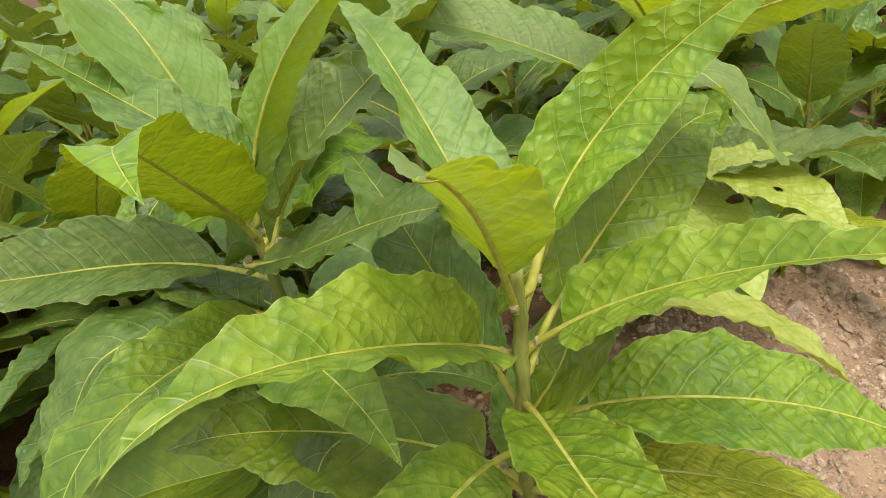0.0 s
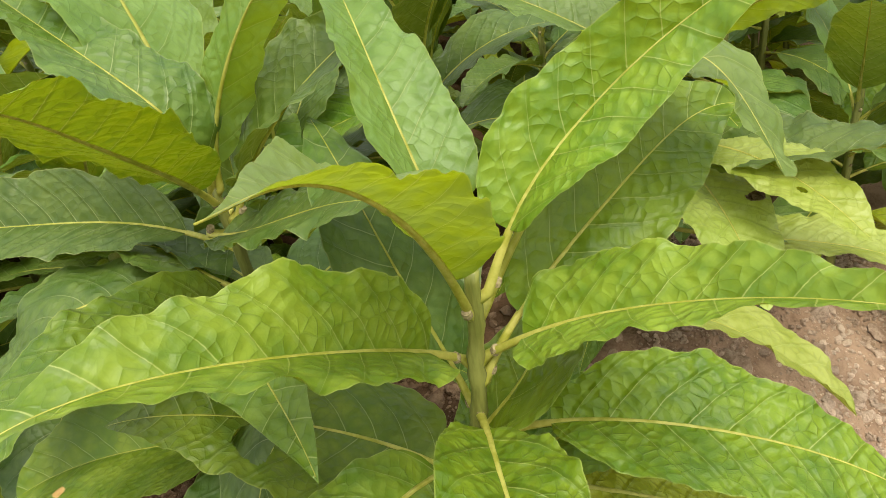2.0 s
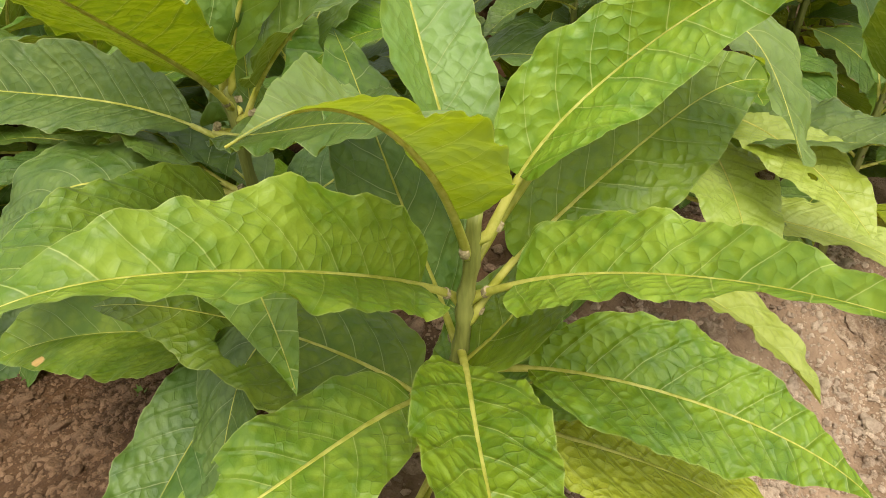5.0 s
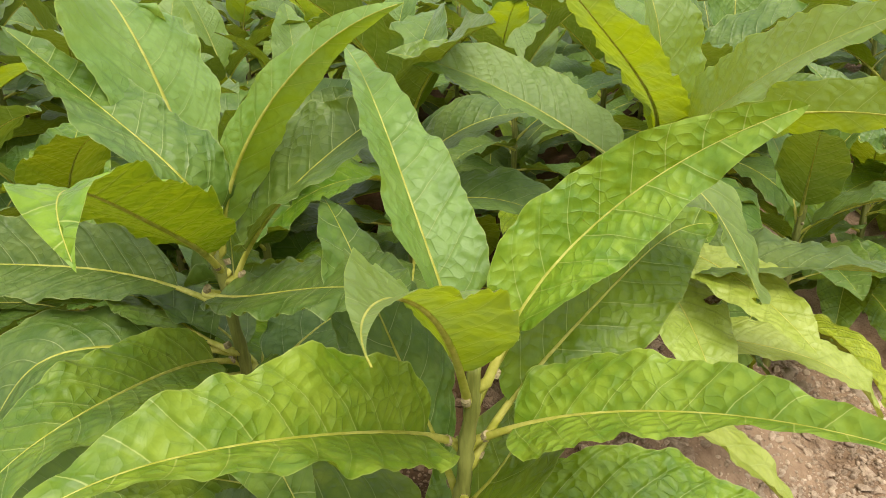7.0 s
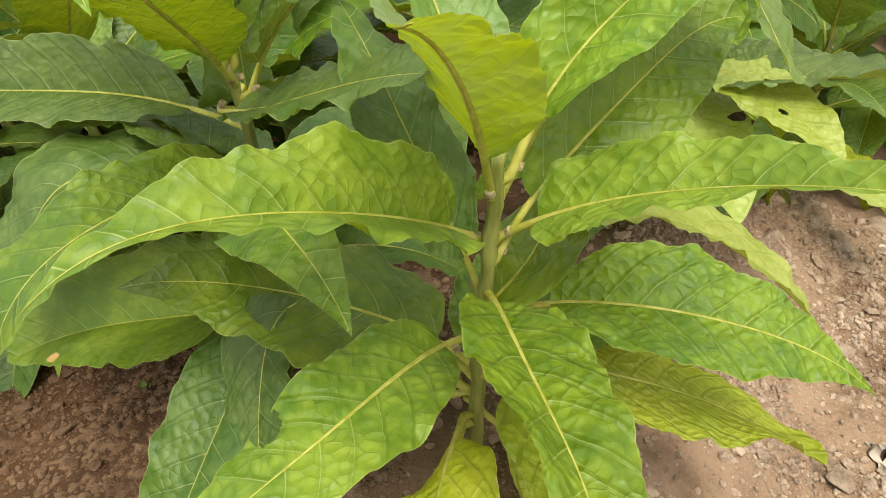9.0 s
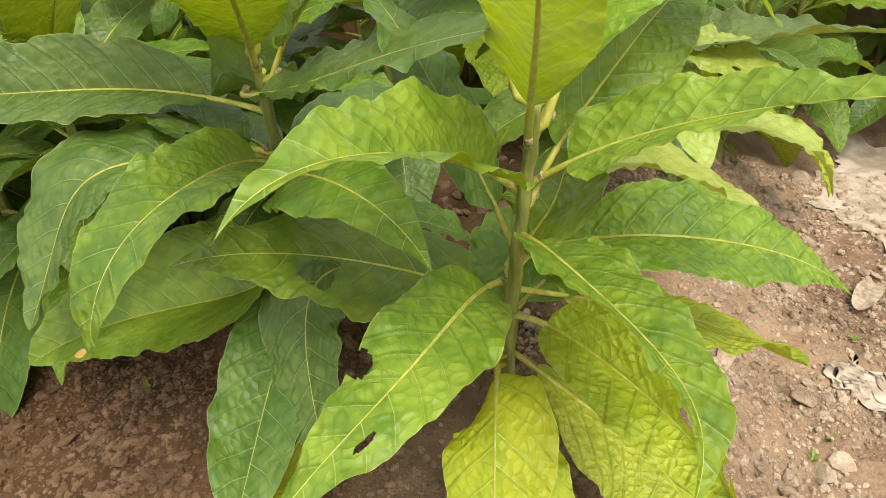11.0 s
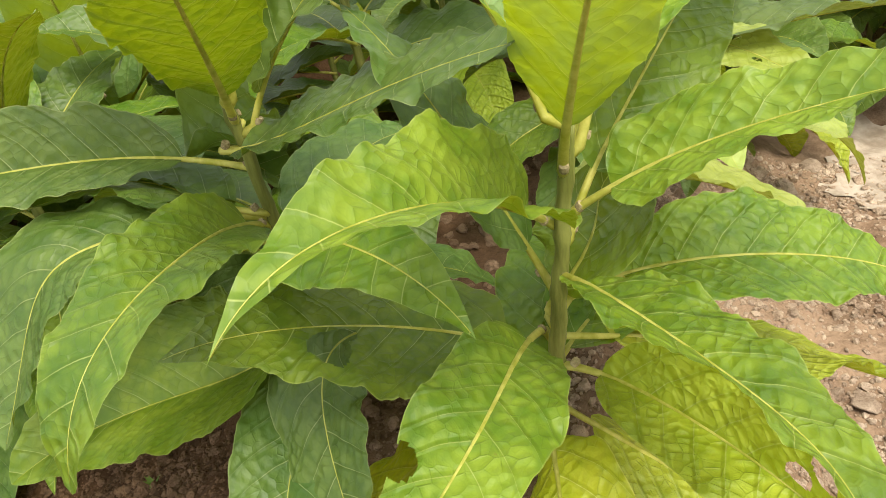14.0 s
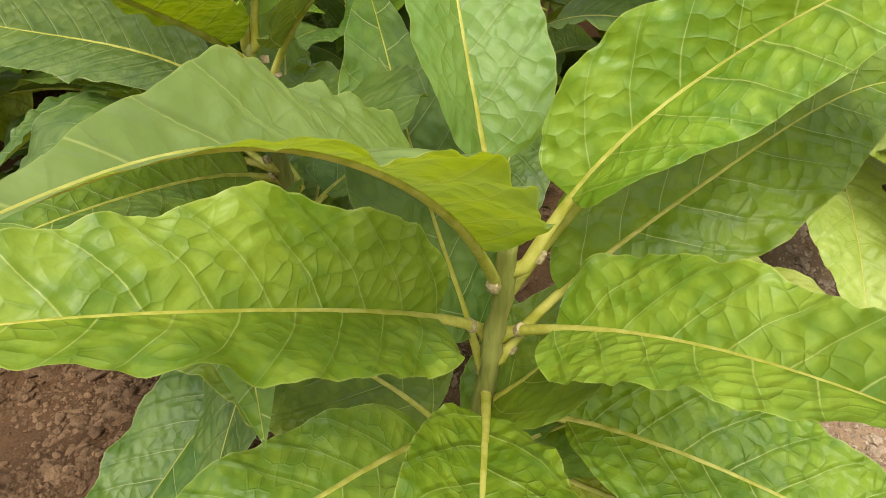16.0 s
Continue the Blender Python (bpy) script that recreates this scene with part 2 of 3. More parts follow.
# ---- helpers of this scene ----
def part(name, verts, faces, material, parent, label="", smooth=True, uvs=None, rims=None):
    """One mesh object under a thing or a part."""
    me = bpy.data.meshes.new(name)
    me.from_pydata([tuple(map(float, v)) for v in verts], [], faces)
    if smooth:
        me.polygons.foreach_set("use_smooth", [True] * len(me.polygons))
    if uvs is not None:
        layer = me.uv_layers.new(name="metres")
        loops = np.empty(len(me.loops), dtype=np.int32)
        me.loops.foreach_get("vertex_index", loops)
        layer.data.foreach_set("uv", np.asarray(uvs, dtype=np.float32)[loops].ravel())
        layer = me.uv_layers.new(name="rim")
        layer.data.foreach_set("uv", np.asarray(rims, dtype=np.float32)[loops].ravel())
    me.materials.append(material)
    ob = new(name, me)
    if parent is not None:
        ob.parent = parent
    if label:
        ob["label"] = label
    return ob


def thing(name, at, label, category, group=""):
    """An Empty at a thing's base, which parents its parts."""
    ob = new(name)
    ob.empty_display_size = 0.05
    ob.location = at
    return tagged(ob, label, category, group)


def tube(path, radii, sides=10, flat=1.0, up=(0, 0, 1), caps=True, flute=0.0):
    """A round bar along a path; flat squeezes it along its own upward axis."""
    path = np.asarray(path, float)
    run = np.gradient(path, axis=0)
    run /= np.linalg.norm(run, axis=1, keepdims=True) + 1e-9
    verts, faces = [], []
    ref = np.asarray(up, float)
    for p, t, r in zip(path, run, radii):
        b = np.cross(ref, t)
        if np.linalg.norm(b) < 1e-3:
            b = np.cross((1.0, 0.2, 0.0), t)
        b /= np.linalg.norm(b)
        nn = np.cross(t, b)
        for k in range(sides):
            a = 2 * math.pi * k / sides
            r_ = r * (1 + flute * math.cos(5 * a + 9 * p[2]))
            verts.append(p + r_ * (math.cos(a) * b + flat * math.sin(a) * nn))
    for i in range(len(path) - 1):
        for k in range(sides):
            j = (k + 1) % sides
            faces.append((i * sides + k, i * sides + j, (i + 1) * sides + j, (i + 1) * sides + k))
    if caps:
        faces.append(tuple(range(sides))[::-1])
        faces.append(tuple((len(path) - 1) * sides + k for k in range(sides)))
    return verts, faces


def waves(x, seed, octaves=3):
    """A smooth wandering line in about -1 to 1."""
    rng = np.random.RandomState(seed)
    out = np.zeros_like(x)
    for k in range(octaves):
        out += np.sin(x * (1.0 + 0.85 * k) * (0.8 + 0.4 * rng.rand()) + rng.rand() * 6.3) / (1 + 0.6 * k)
    return out / 1.8


STEM_LINES = {}


def leaf(plant, bend, width, fold=(0.25, 0.25, 0.0, 0.0), roll=(0.0, 0.0), widest=0.36, material=None, seed=0,
         ruffle=1.0, holes=(), label="", along=120, across=52, rib=1.0, stub=False, petiole=0.1, shoulder=0.5):
    """A tobacco leaf from its node to its tip: the midrib bends along five guide points, the two halves are folded up by
    fold (at the middle, and per length), roll turns the blade about its midrib at the middle and per length. holes: (along, across, half length, half width).
    petiole is the bare share of the midrib; a lower shoulder widens the blade faster from its base."""
    c = np.asarray(bend, float)

    def spine(u):
        u = u[:, None]
        v = 1 - u
        p = v**4 * c[0] + 4 * u * v**3 * c[1] + 6 * u**2 * v**2 * c[2] + 4 * u**3 * v * c[3] + u**4 * c[4]
        d = 4 * v**3 * (c[1] - c[0]) + 12 * u * v**2 * (c[2] - c[1]) + 12 * u**2 * v * (c[3] - c[2]) + 4 * u**3 * (c[4] - c[3])
        t = d / (np.linalg.norm(d, axis=1, keepdims=True) + 1e-9)
        chord = c[4] - c[0]
        s = np.array((-chord[1], chord[0], 0.0))
        s /= np.linalg.norm(s) + 1e-9
        b = s - (t @ s)[:, None] * t
        b /= np.linalg.norm(b, axis=1, keepdims=True) + 1e-9
        nrm = np.cross(t, b)
        r = (roll[0] + roll[1] * (u[:, 0] - 0.5))[:, None]
        return p, t, b * np.cos(r) + nrm * np.sin(r), nrm * np.cos(r) - b * np.sin(r)

    grid = petiole + (1 - petiole) * np.linspace(0, 1, along + 1) ** 1.08
    lanes = np.linspace(-1, 1, across + 1)
    p, t, b, nrm = spine(grid)
    metres = np.concatenate([[0], np.cumsum(np.linalg.norm(np.diff(p, axis=0), axis=1))])
    s = (grid - petiole) / (1 - petiole)
    up_, down_ = shoulder, shoulder * (1 - widest) / widest
    shape = np.clip(s, 0, 1) ** up_ * np.clip(1 - s, 0, 1) ** down_ / (widest**up_ * (1 - widest) ** down_)
    # keep holes clear of half-cut cells: cells whose middle lies in a hole are left out, rim points are moved to the rim
    ss, vv = np.meshgrid(s, lanes, indexing="ij")
    keep = np.ones((along, across), bool)
    for hs, hv, rs, rv in holes:
        mid_s = (ss[:-1, :-1] + ss[1:, 1:]) / 2
        mid_v = (vv[:-1, :-1] + vv[1:, 1:]) / 2
        turn = np.arctan2((mid_v - hv) / rv, (mid_s - hs) / rs)
        keep &= np.hypot((mid_s - hs) / rs, (mid_v - hv) / rv) > 1 + 0.16 * np.sin(3 * turn + seed)
        q = np.hypot((ss - hs) / rs, (vv - hv) / rv)
        near_rim = (q < 1.0) & (q > 0.25)
        grow = np.where(near_rim, 1.0 / np.maximum(q, 1e-3), 1.0)
        ss, vv = hs + (ss - hs) * grow, hv + (vv - hv) * grow
    gi = np.interp(ss, s, np.arange(along + 1.0))

    def take(a):
        lo = np.clip(gi.astype(int), 0, along - 1)
        f = gi - lo
        f = f[..., None] if a.ndim == 2 else f
        return a[lo] * (1 - f) + a[lo + 1] * f

    pp, bb, nn, mm, hw = take(p), take(b), take(nrm), take(metres), take(shape) * width
    mag = np.abs(vv)
    left = vv > 0
    rim = np.where(left, 1 + 0.055 * waves(mm * 30, seed + 1) + 0.010 * waves(mm * 95, seed + 2),
                   1 + 0.055 * waves(mm * 30, seed + 3) + 0.010 * waves(mm * 95, seed + 4))
    lateral = mag * hw * rim
    ease = take(grid) - 0.5
    ang = np.where(left, fold[0] + fold[2] * ease, fold[1] + fold[3] * ease)
    # the halves rise from the midrib and ease over towards the rim
    out = lateral * np.cos(ang)
    rise = lateral * np.sin(ang) + 0.10 * lateral - 0.9 * lateral * lateral / max(width, 0.02) * 0.11
    swing = np.where(left, waves(mm * 44, seed + 5), waves(mm * 44, seed + 6))
    rise += ruffle * 0.0085 * swing * mag**2.4 * np.clip(hw / 0.05, 0, 1)
    rise += ruffle * 0.0026 * np.where(left, waves(mm * 130, seed + 12), waves(mm * 130, seed + 13)) * mag**4 * np.clip(hw / 0.05, 0, 1)
    # the blade swells between its side veins, and in pillows between the cross veins
    lean = lateral * VEIN_LEAN + VEIN_CURVE * lateral**2
    phase = (mm - lean) / VEIN_STEP + np.where(left, 0.43, 0.0)
    strip = np.floor(phase)
    saw = phase - strip
    inner = np.clip(lateral / 0.014, 0, 1) * np.clip(hw / 0.03, 0, 1)
    rise += ruffle * 0.0026 * (np.sin(np.pi * saw) ** 0.8 - 0.6) * inner * (1 - 0.8 * mag**3)
    cell = (lateral + 0.8 * mm) / 0.019 + np.sin(strip * 12.9 + left * 4.1) + 0.4 * waves(mm * 40, seed + 8)
    rise += ruffle * 0.0009 * np.sin(2 * np.pi * cell) * np.sin(np.pi * saw) * inner * (0.6 + 0.4 * waves(mm * 20, seed + 14))
    rise += ruffle * 0.0022 * waves(mm * 26 + seed, seed + 7) * waves(lateral * 45, seed + 9) * inner
    pos = pp + bb * (out * np.sign(vv))[..., None] + nn * rise[..., None]
    verts = pos.reshape(-1, 3)
    uvs = np.stack([mm, lateral * np.sign(vv)], -1).reshape(-1, 2)
    rims = np.stack([np.maximum(mag, 1 - (1 - ss) * 6), ss], -1).reshape(-1, 2)
    row = across + 1
    faces = [(i * row + j, i * row + j + 1, (i + 1) * row + j + 1, (i + 1) * row + j) for i in range(along) for j in range(across) if keep[i, j]]
    if holes:
        used = sorted({k for f in faces for k in f})
        index = {k: i for i, k in enumerate(used)}
        verts, uvs, rims = verts[used], uvs[used], rims[used]
        faces = [tuple(index[k] for k in f) for f in faces]
    blade = part("leaf", verts, faces, material, plant, label, uvs=uvs, rims=rims)
    # petiole and midrib in one tapering bar, proud on both sides
    u = np.concatenate([np.linspace(0, petiole, 7)[:-1], np.linspace(petiole, 0.985, max(12, along * 3 // 10))])
    q, _, _, qn = spine(u)
    size = rib * np.interp(u, [0, 0.03, 0.1, 0.3, 0.6, 1.0], [0.0070, 0.0058, 0.0050, 0.0032, 0.0016, 0.0005])
    q = q - qn * (size * 0.25)[:, None]
    if plant.name in STEM_LINES:
        # the petiole runs down into the stem
        line = np.array(STEM_LINES[plant.name], float)
        foot_z = c[0][2] - 0.012
        foot_x, foot_y = np.interp(foot_z, line[:, 2], line[:, 0]), np.interp(foot_z, line[:, 2], line[:, 1])
        q, size = np.vstack([(foot_x, foot_y, foot_z), q]), np.concatenate([[size[0] * 0.95], size])
    v, f = tube(q, size, 8 if along > 60 else 6, 0.85, up=nrm[along // 3])
    part("midrib", v, f, RIB, blade)
    if stub:
        # the cut side bud in the leaf's axil: a short hollow cup
        way = (c[1] - c[0]) / np.linalg.norm(c[1] - c[0])
        way = np.array((way[0], way[1], 0)) / (math.hypot(way[0], way[1]) + 1e-6)
        foot = c[0] + way * 0.0100 + np.array((0, 0, 0.004))
        lean_ = way * 0.5 + np.array((0, 0, 1.0))
        v, f = tube([foot, foot + lean_ * 0.004, foot + lean_ * 0.0085, foot + lean_ * 0.0082, foot + lean_ * 0.004], [0.0058, 0.0062, 0.0054, 0.0038, 0.0026], 9, up=(0, 1, 0.2))
        part("bud_stub", v, f, SCAR, plant, "cut corky bud stub", smooth=False)
    return blade


def arch(azimuth, rise, length, droop, node, sway=0.0):
    """Five guide points for a leaf that leaves its node at rise degrees and droops by that many degrees to its tip."""
    pts = [np.array(node, float)]
    for k in range(4):
        e = radians(rise - droop * (k / 3.0) ** 1.15)
        a = radians(azimuth + sway * k / 3.0)
        pts.append(pts[-1] + length / 4 * np.array((math.cos(e) * math.cos(a), math.cos(e) * math.sin(a), math.sin(e))))
    return pts


def stalk(plant, path, radius, nodes, seed=0, scars=True):
    """A stem with a slight zigzag, swollen nodes, corky stubs and a cut top."""
    rng = np.random.RandomState(seed)
    path = np.asarray(path, float)
    z = np.linspace(path[0, 2], path[-1, 2], 46)
    x, y = np.interp(z, path[:, 2], path[:, 0]), np.interp(z, path[:, 2], path[:, 1])
    r = radius * np.interp(z, [z[0], z[-1]], [1.15, 0.72])
    for h in nodes:
        r = r + radius * 0.22 * np.exp(-((z - h) / 0.007) ** 2)
    v, f = tube(np.stack([x + 0.0012 * np.sin(z * 60), y + 0.0012 * np.cos(z * 47), z], 1), r, 20, up=(0, 1, 0), flute=0.07)
    part("stem", v, f, STEM, plant, "ribbed green stem")
    for h in nodes if scars else ():
        a = rng.rand() * 6.3
        base = np.array((np.interp(h, path[:, 2], path[:, 0]), np.interp(h, path[:, 2], path[:, 1]), h + 0.006))
        way = np.array((math.cos(a), math.sin(a), 0.7))
        v, f = tube([base + way * radius * 0.5, base + way * radius * 0.95, base + way * radius * 1.12], [radius * 0.34, radius * 0.36, radius * 0.26], 9)
        part("bud_stub", v, f, SCAR, plant, "cut corky bud stub")


# ---- ground: ridges that carry the plants, with furrows between ----
def ridge_height(x, y):
    """Height of the worked ground: a broad ridge under the plants, bare furrows on both sides, and the next ridges beyond."""
    q = x - 0.28 * (y - 1.1)
    d = np.interp(q, [-4.6, -3.9, -3.4, -2.5, -1.9, -1.35, -1.05, -0.42, 0.15, 0.70, 1.15, 1.75, 2.5, 3.1, 3.6, 4.2],
                  [0.0, 0.0, 0.36, 0.36, 0.0, 0.0, 0.02, 0.36, 0.36, 0.0, 0.0, 0.36, 0.36, 0.0, 0.0, 0.36])
    far = np.clip((y - 2.5) / 0.9, 0, 1)
    return d * (1 - far) + 0.34 * far


def lumps(x, y):
    out = np.zeros_like(x)
    for k, (fx, fy, a) in enumerate(((3.1, 2.3, 0.012), (7.7, 9.1, 0.010), (17.0, 15.0, 0.007), (37.0, 41.0, 0.0045), (71.0, 66.0, 0.003), (118.0, 109.0, 0.0016))):
        out += a * np.sin(fx * x + 1.7 * np.sin(fy * 0.6 * y + k) + k) * np.cos(fy * y + 1.3 * np.sin(fx * 0.7 * x + 2 * k))
    return out


def ground_z(x, y):
    x, y = np.asarray(x, float), np.asarray(y, float)
    return ridge_height(x, y) + lumps(x, y)


def spaced(fine, reach, step, far):
    inner = np.arange(fine[0], fine[1] + step / 2, step)
    grow = np.geomspace(step, far, reach)
    return np.concatenate([fine[0] - np.cumsum(grow)[::-1], inner, fine[1] + np.cumsum(grow)])


gx, gy = spaced((-1.9, 2.2), 26, 0.017, 700.0), spaced((-0.4, 3.2), 26, 0.017, 700.0)
mx, my = np.meshgrid(gx, gy, indexing="ij")
mz = ground_z(mx, my)
rows_, cols_ = mx.shape
ground = part("ground", np.stack([mx, my, mz], -1).reshape(-1, 3),
              [(i * cols_ + j, (i + 1) * cols_ + j, (i + 1) * cols_ + j + 1, i * cols_ + j + 1) for i in range(rows_ - 1) for j in range(cols_ - 1)], SOIL, None)
tagged(ground, "dry brown ridged field soil with crumbs and clods", "soil", kind="structure")


def lump_shape(rounds):
    """A ball of triangles, as points and faces, halved rounds times."""
    g = (1 + 5**0.5) / 2
    points = [np.array(p, float) / 1.9 for p in ((-1, g, 0), (1, g, 0), (-1, -g, 0), (1, -g, 0), (0, -1, g), (0, 1, g), (0, -1, -g), (0, 1, -g), (g, 0, -1), (g, 0, 1), (-g, 0, -1), (-g, 0, 1))]
    tri = [(0, 11, 5), (0, 5, 1), (0, 1, 7), (0, 7, 10), (0, 10, 11), (1, 5, 9), (5, 11, 4), (11, 10, 2), (10, 7, 6), (7, 1, 8),
           (3, 9, 4), (3, 4, 2), (3, 2, 6), (3, 6, 8), (3, 8, 9), (4, 9, 5), (2, 4, 11), (6, 2, 10), (8, 6, 7), (9, 8, 1)]
    for _ in range(rounds):
        seen, fresh = {}, []
        for a, b, c in tri:
            mids = []
            for u, v in ((a, b), (b, c), (c, a)):
                key = (min(u, v), max(u, v))
                if key not in seen:
                    m = points[u] + points[v]
                    seen[key] = len(points)
                    points.append(m / np.linalg.norm(m))
                mids.append(seen[key])
            x, y, z = mids
            fresh += [(a, x, z), (b, y, x), (c, z, y), (x, y, z)]
        tri = fresh
    return np.array(points), np.array(tri)


def clods(name, label, count, size, region, seed, rounds=0, flat=0.5, rough=0.3):
    """Loose lumps of earth strewn over a stretch of ground, as one mesh."""
    rng = np.random.RandomState(seed)
    ball, tri = lump_shape(rounds)
    bodies = []
    for k in range(count):
        for _ in range(6):
            # crumbs gather in drifts
            x, y = rng.uniform(region[0], region[1]), rng.uniform(region[2], region[3])
            if math.sin(7.1 * x + 2 * math.sin(5.3 * y)) * math.cos(8.3 * y + 1.7 * math.sin(6.1 * x)) > rng.uniform(-1.1, 0.5):
                break
        r = size[0] * (size[1] / size[0]) ** (rng.rand() ** 2.2)
        # bulges and dents at two sizes, then squeezed and tipped
        way = rng.randn(3, 3) * 1.6
        bulge = np.sin(ball @ way + rng.rand(3) * 6.3).mean(1, keepdims=True) + 0.45 * np.sin(ball @ (way * 2.6) + rng.rand(3) * 6.3).mean(1, keepdims=True)
        body = ball * (1 + rough * bulge + 0.12 * rough * rng.randn(len(ball), 1))
        if rounds:
            # broken faces: cut flat by a few planes
            for _ in range(4):
                n = rng.randn(3)
                n /= np.linalg.norm(n)
                over = np.maximum(body @ n - rng.uniform(0.5, 0.8), 0)
                body = body - over[:, None] * n * 0.92
        body = body * np.array((1, 0.6 + 0.4 * rng.rand(), flat + 0.3 * rng.rand())) * r
        body = body @ np.array(Euler((rng.uniform(-0.5, 0.5), rng.uniform(-0.5, 0.5), rng.rand() * 6.3)).to_matrix()).T
        bodies.append(body + (x, y, float(ground_z(x, y)) + r * 0.20 * flat / 0.5))
    verts = np.concatenate(bodies)
    faces = (tri[None] + (np.arange(count) * len(ball))[:, None, None]).reshape(-1, 3)
    return tagged(part(name, verts, faces.tolist(), CLOD, None, smooth=False), label, "clods", kind="stuff")


clods("soil_crumbs", "fine dry earth crumbs strewn over the pale furrow", 20000, (0.0024, 0.012), (0.25, 1.55, 0.35, 2.3), 5)
clods("soil_crumbs", "fine brown earth crumbs strewn over the darker furrow", 13000, (0.0024, 0.011), (-1.35, 0.25, 0.2, 1.35), 6)
clods("soil_clods", "loose pale brown earth clods strewn on the soil", 3600, (0.006, 0.021), (-1.35, 1.55, 0.2, 2.3), 8, 1, 0.45, 0.34)
clods("soil_lumps", "larger dry broken lumps of earth lying on the soil", 420, (0.018, 0.044), (-1.4, 1.6, 0.1, 2.3), 9, 2, 0.36, 0.36)


# ---- scraps lying in the furrow ----
FILM = plain_material("mulch_film", col(0.25, 0.19, 0.135), col(0.50, 0.42, 0.33), 16.0, 0.6, 0.25, 0.003, 6.0, 0.4)
STRAW = plain_material("dry_litter", col(0.20, 0.14, 0.09), col(0.42, 0.34, 0.25), 70.0, 0.9, 0.4, 0.002)
WEED = plain_material("weed_leaf", col(0.10, 0.17, 0.02), col(0.20, 0.28, 0.04), 90.0, 0.6)


def film_scrap(x, y, length, breadth, turn, seed, label):
    """A torn, crumpled sheet of thin plastic film, partly sunk in the soil."""
    rng = np.random.RandomState(seed)
    nu, nv = 30, 20
    a, b = np.meshgrid(np.linspace(-1, 1, nu), np.linspace(-1, 1, nv), indexing="ij")
    px = a * length / 2 * (1 + 0.10 * waves(b * 4, seed)) + 0.02 * waves(b * 9, seed + 1)
    py = b * breadth / 2 * (1 + 0.16 * waves(a * 4, seed + 2)) + 0.015 * waves(a * 11, seed + 3)
    c, s = math.cos(turn), math.sin(turn)
    wx, wy = x + c * px - s * py, y + s * px + c * py
    fold_ = 0.0014 * waves(a * 6 + b * 3, seed + 4) + 0.0012 * waves(b * 8 - a * 4, seed + 5) + 0.001 * waves(a * 31 + b * 17, seed + 6)
    wz = ground_z(wx, wy) + 0.006 + fold_
    v = np.stack([wx - x, wy - y, wz], -1).reshape(-1, 3)
    f = [(i * nv + j, (i + 1) * nv + j, (i + 1) * nv + j + 1, i * nv + j + 1) for i in range(nu - 1) for j in range(nv - 1)]
    ob = part("film_scrap", v, f, FILM, None)
    ob.location = (x, y, 0)
    return tagged(ob, label, "plastic film", "scraps of mulch film")


film_scrap(1.36, 1.98, 0.36, 0.50, 0.4, 31, "torn whitish plastic mulch film crumpled on the soil")
film_scrap(1.50, 2.28, 0.40, 0.5, 1.0, 37, "torn whitish plastic mulch film crumpled on the soil")
film_scrap(0.95, 1.20, 0.10, 0.22, 0.5, 41, "narrow strip of pale plastic film half sunk in soil")
film_scrap(0.70, 0.68, 0.10, 0.16, 0.3, 43, "dusty whitish plastic film scrap beside a weed")
for k, (x, y, size, turn) in enumerate(((0.58, 0.83, 0.075, 0.2), (1.08, 1.58, 0.09, 0.9), (0.62, 0.80, 0.05, 2.0))):
    # curled dry leaf fragments
    a, b = np.meshgrid(np.linspace(-1, 1, 12), np.linspace(-1, 1, 7), indexing="ij")
    v = np.stack([a * size, b * size * 0.38 * (1 - 0.5 * a * a), 0.010 + 0.010 * b * b + 0.006 * np.sin(a * 3 + k)], -1).reshape(-1, 3)
    ob = part("dry_leaf", v, [(i * 7 + j, (i + 1) * 7 + j, (i + 1) * 7 + j + 1, i * 7 + j + 1) for i in range(11) for j in range(6)], STRAW, None)
    ob.location, ob.rotation_euler = (x, y, float(ground_z(x, y)) + 0.004), (0.08, 0.1, turn)
    tagged(ob, "curled dry brown leaf fragment lying on soil", "dry leaf", "dry leaf litter")
for k, (x, y) in enumerate(((0.66, 0.80), (0.80, 1.06), (-0.80, 1.02), (0.98, 1.40), (0.74, 1.0))):
    rng = np.random.RandomState(50 + k)
    weed = thing("weed", (x, y, float(ground_z(x, y))), "tiny green weed seedling growing in bare soil", "weed", "weeds in the furrow")
    for j in range(9):
        a, r = rng.rand() * 6.3, rng.uniform(0.010, 0.022)
        w = np.array((math.cos(a), math.sin(a), rng.uniform(0.4, 1.1)))
        sdir = np.array((-math.sin(a), math.cos(a), 0.0))
        tip = w * r
        v = [np.zeros(3), tip * 0.45 + sdir * r * 0.22, tip, tip * 0.45 - sdir * r * 0.22, tip * 0.5 + np.array((0, 0, -0.002))]
        part("weed_leaf", v, [(0, 1, 4), (1, 2, 4), (2, 3, 4), (3, 0, 4)], WEED, weed)


# ---- the plants in front ----
def planted(x, y):
    return (x, y, float(ground_z(x, y)) - 0.02)


def more_leaves(plant, rows, seed, lean=(0.0, 0.0)):
    """Further leaves of a plant: direction, height of the node over the plant's foot, rise and droop in degrees."""
    rng = np.random.RandomState(seed)
    for k, (a, h, rise, droop) in enumerate(rows):
        leaf(plant, arch(a + rng.uniform(-8, 8), rise, rng.uniform(0.4, 0.5), droop, (lean[0] * h, lean[1] * h, h), rng.uniform(-15, 15)), rng.uniform(0.08, 0.1),
             (rng.uniform(0.1, 0.4), rng.uniform(0.1, 0.4), 0.0, 0.0), (rng.uniform(-0.25, 0.25), rng.uniform(-0.4, 0.4)), 0.37, (COOL, MIDDLE, COOL, MIDDLE)[k % 4], seed * 10 + k)


